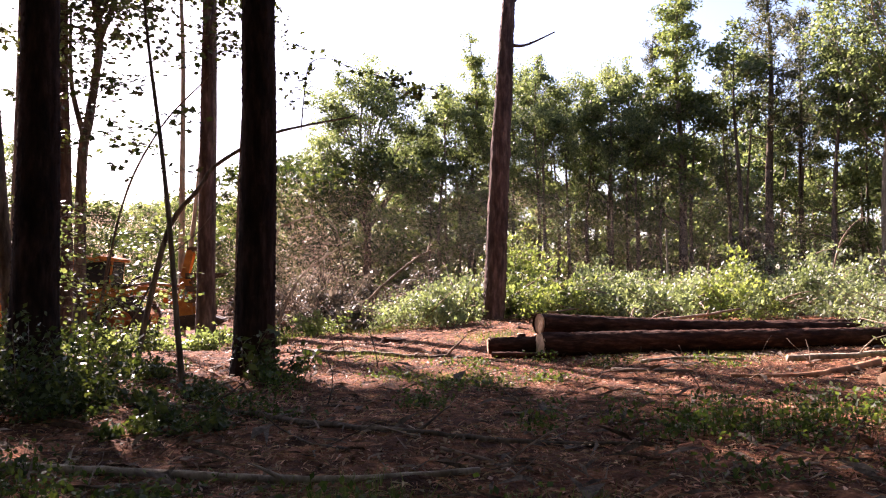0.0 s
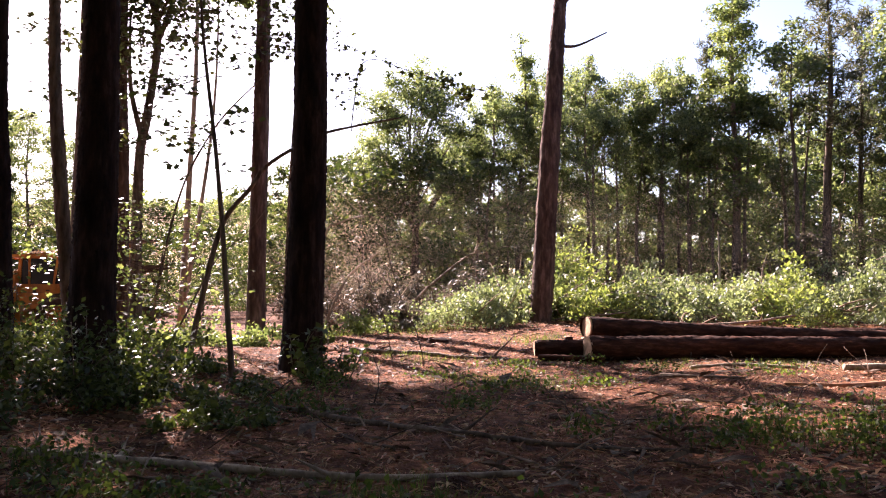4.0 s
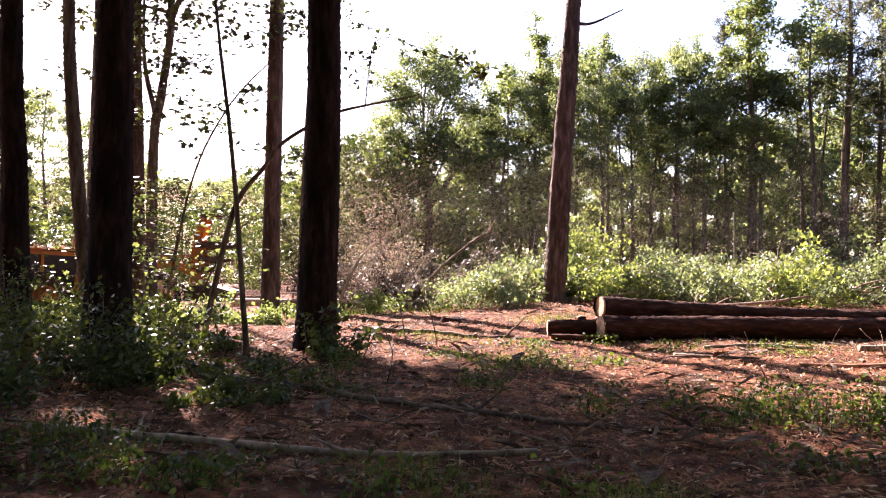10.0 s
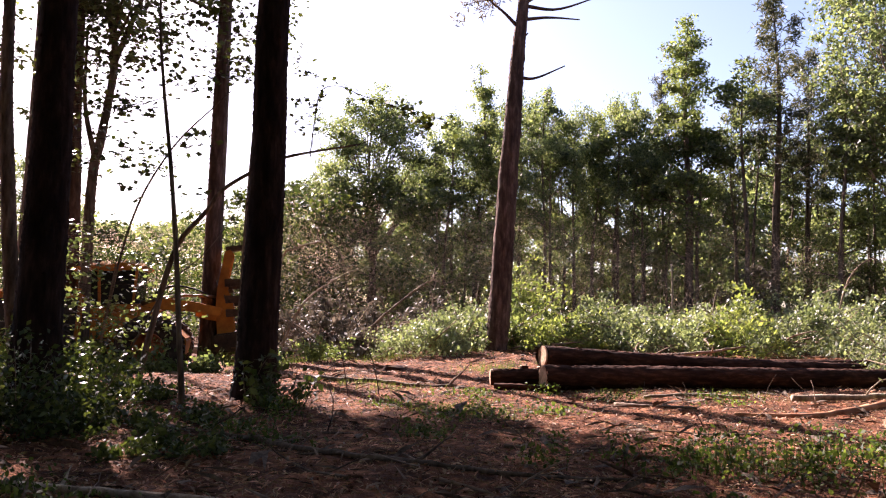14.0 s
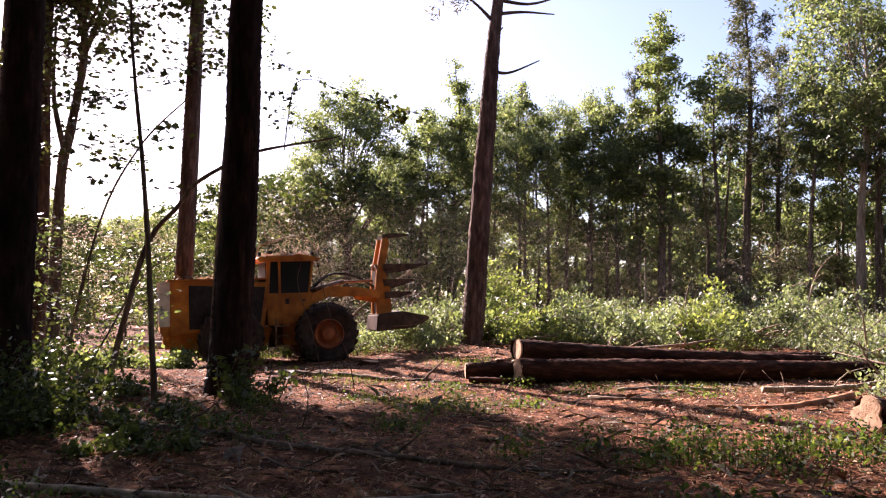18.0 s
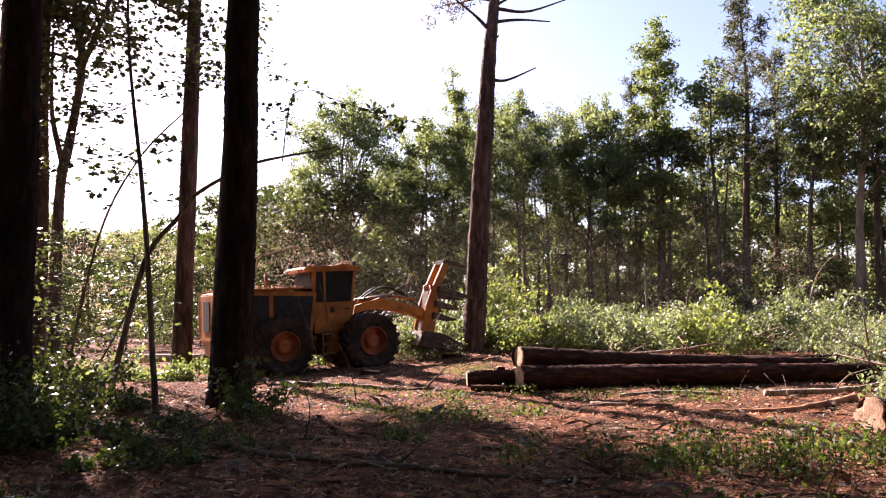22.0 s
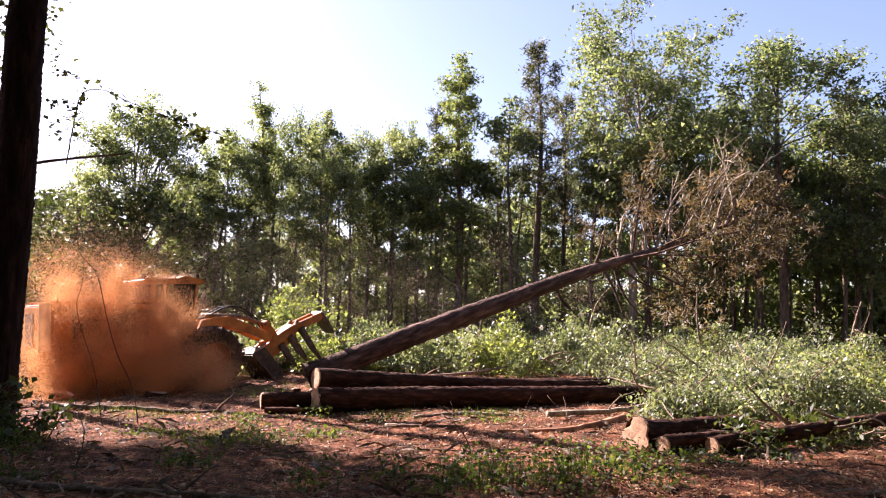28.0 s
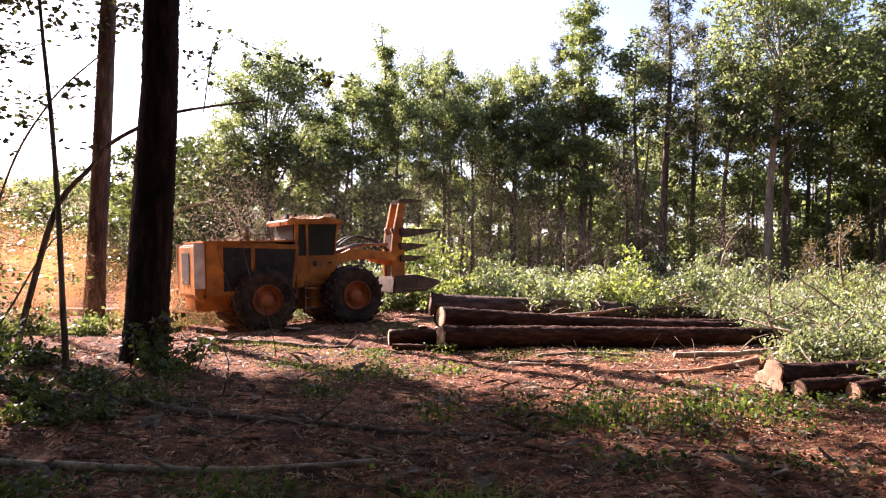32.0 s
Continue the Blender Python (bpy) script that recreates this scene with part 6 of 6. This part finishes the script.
# seconds, x, y, heading in degrees
DRIVE = [(0, -12.2, 27.6, 8), (1.2, -12.4, 27.6, 8), (3.0, -16.2, 27.2, 6), (3.8, -16.4, 27.2, 6), (5.4, -14.6, 28.6, 12), (6.6, -14.3, 28.8, 12), (8.0, -14.6, 27.8, 10), (9.0, -13.8, 26.6, 6), (10.2, -13.4, 25.8, 0), (11.4, -13.1, 24.6, -6),
         (12.0, -12.0, 23.6, -6), (12.5, -11.3, 22.8, -3), (13.0, -10.4, 22.0, 2), (14.0, -9.2, 21.4, 12), (15.0, -7.2, 21.9, 19), (15.5, -6.3, 22.2, 20), (17.5, -4.45, 23.1, 20), (19.0, -3.45, 23.6, 19), (20.5, -3.25, 23.8, 24), (23.0, -2.9, 23.9, 29),
         (24.5, -2.7, 24.0, 28), (26.5, -1.65, 24.0, 28), (27.5, -1.4, 24.0, 27), (28.0, -1.35, 24.0, 25), (28.6, -2.3, 23.8, 20), (29.0, -2.8, 23.6, 18), (29.5, -3.1, 23.5, 18), (30.1, -2.95, 23.4, 17), (31.0, -1.85, 22.9, 17), (32.0, -1.15, 23.7, 25)]
# seconds, boom angle, head tilt ahead, reach of the boom
HEAD = [(0, -4, 0, 0), (2, 8, -4, 0), (5, 0, 0, 0), (6, 2, 12, 0), (7, -2, 25, 0), (8, 6, 0, 0), (11, 2, 0, 0), (13, -4, 0, 0), (15, 5, -2, -0.2), (19, 5, -2, 0), (20, 2, 2, 0.05), (20.5, 0, 7, 0.2), (22.0, -4, 15, 0.5), (23.0, -6, 18, 0.72), (24.5, -7, 20, 0.8),
        (26.5, -9, 34, 0.95), (27.0, -10, 42, 0.95), (27.5, -14, 50, 0.85), (28.0, -12, 56, 0.7), (28.5, -8, 40, 0.5), (29.0, -2, 22, 0.2), (29.5, 4, 6, 0.05), (30, 6, 0, 0), (31, 6, -1, -0.2), (32, 5, 0, -0.05)]
# seconds, lean of the falling trees
PINE_FALL = [(0, 0), (24.0, 0), (24.5, 1), (25.5, 7), (26.5, 18), (26.8, 23), (27.2, 34), (27.5, 45), (27.8, 57), (28.0, 66), (28.2, 77), (28.4, 85), (28.6, 88), (28.8, 88), (32, 88)]
GUM_FALL = [(0, 0), (0.5, 0), (1, 0), (2, 0), (3.4, 1), (4.2, 3), (4.8, 8), (5.5, 15), (6.0, 27), (6.4, 40), (6.8, 54), (7.0, 62), (7.2, 68), (7.4, 73), (7.6, 76.5), (7.8, 79.5), (8.0, 83), (8.2, 86.5), (8.5, 89), (32, 89)]
# seconds, how far the machine has dragged that cut tree sideways
GUM_DRAG = [(0, -0.6), (0.5, -1.7), (1, -2.6), (2, -3.5), (3.4, -3.5), (4.8, -1.5), (5.5, -0.4), (6.0, 0), (32, 0)]
# seconds, how far the breaking crown of that tree sags towards the ground
GUM_SAG = [(0, 0), (7.4, 0), (7.8, 0.7), (8.1, 1.9), (8.4, 3.0), (32, 3.0)]


def drive_at():
    t = np.arange(0, 32.01, 0.1)
    d = np.array(DRIVE)
    cols = [np.interp(t, d[:, 0], d[:, k]) for k in (1, 2, 3)]
    ker = np.ones(9) / 9
    cols = [np.convolve(np.pad(c, 4, mode="edge"), ker, "valid") for c in cols]
    return t, np.stack(cols, 1)


def motions():
    t, p = drive_at()
    step = np.hypot(np.gradient(p[:, 0]), np.gradient(p[:, 1]))
    ahead = np.gradient(p[:, 0]) * np.cos(np.radians(p[:, 2])) + np.gradient(p[:, 1]) * np.sin(np.radians(p[:, 2]))
    roll = np.cumsum(np.sign(ahead) * step) / WR
    rows, turns = [], []
    for i in list(range(0, len(t), 3)) + [len(t) - 1]:
        if rows and t[i] - rows[-1][0] < 0.05:
            continue
        x, y, h = p[i]
        c, s = math.cos(radians(h)), math.sin(radians(h))
        zf = (gz(x + FRONT * c - s, y + FRONT * s + c) + gz(x + FRONT * c + s, y + FRONT * s - c)) / 2
        zr = (gz(x + REAR * c - s, y + REAR * s + c) + gz(x + REAR * c + s, y + REAR * s - c)) / 2
        pitch = math.degrees(math.atan2(zf - zr, FRONT - REAR))
        rows.append((t[i], Matrix.Translation((x, y, (zf + zr) / 2 - 0.03)) @ Matrix.Rotation(radians(h), 4, "Z") @ Matrix.Rotation(radians(-pitch), 4, "Y")))
        turns.append((t[i], roll[i]))
    walk(machine, rows)
    for w in wheels:
        at = Matrix.Translation(w.location.copy())
        walk(w, [(a, at @ Matrix.Rotation(b, 4, "Y")) for a, b in turns])
    boom_rows, head_rows = [], []
    for a, lift, tilt, reach in HEAD:
        m = Matrix.Translation(Vector(BOOM_AT) + Vector((reach * 0.6, 0, 0))) @ Matrix.Rotation(radians(-lift), 4, "Y")
        boom_rows.append((a, m))
        end = m @ Vector((BOOM_LEN + reach * 0.4, 0, 0))
        head_rows.append((a, Matrix.Translation(end) @ Matrix.Rotation(radians(tilt), 4, "Y")))
    walk(boom_ob, boom_rows)
    walk(head_ob, head_rows)
    turn = Matrix.Rotation(radians(4), 4, "Z")
    base = Matrix.Translation((*TARGET_AT, gz(*TARGET_AT)))
    rows = []
    for a, b in PINE_FALL:
        shift = Vector((1.15, -1.2, 0)) * float(smooth(b, 2, 20)) + Vector((0, 0, 0.3)) * float(smooth(b, 64, 86))
        rows.append((a, base @ Matrix.Translation(shift) @ turn @ Matrix.Rotation(radians(b), 4, "Y") @ turn.inverted()))
    walk(target_pine, rows)
    turn = Matrix.Rotation(radians(2), 4, "Z")
    base = Matrix.Translation((*GUM_AT, gz(*GUM_AT)))
    rows = []
    for a, b in GUM_FALL:
        drag = np.interp(a, [r[0] for r in GUM_DRAG], [r[1] for r in GUM_DRAG])
        shift = Vector((float(drag) - 1.2 * float(smooth(b, 24, 64)), 0, 0.3 * float(smooth(b, 64, 86))))
        rows.append((a, base @ Matrix.Translation(shift) @ turn @ Matrix.Rotation(radians(b), 4, "Y") @ turn.inverted()))
    walk(falling_gum, rows)
    walk(next(c for c in falling_gum.children if c.name.startswith("crown")), [(a, pose(b, 0, 0)) for a, b in GUM_SAG])
    for ob, rows in dust_obs:
        keys = ([(0.0, pose(*rows[0][1:]))] if rows[0][0] > 0 else []) + [(r[0], pose(*r[1:], 0, 0, 25 * k)) for k, r in enumerate(rows)]
        if keys[-1][0] < 32:
            keys.append((32.0, keys[-1][1]))
        walk(ob, keys)


motions()
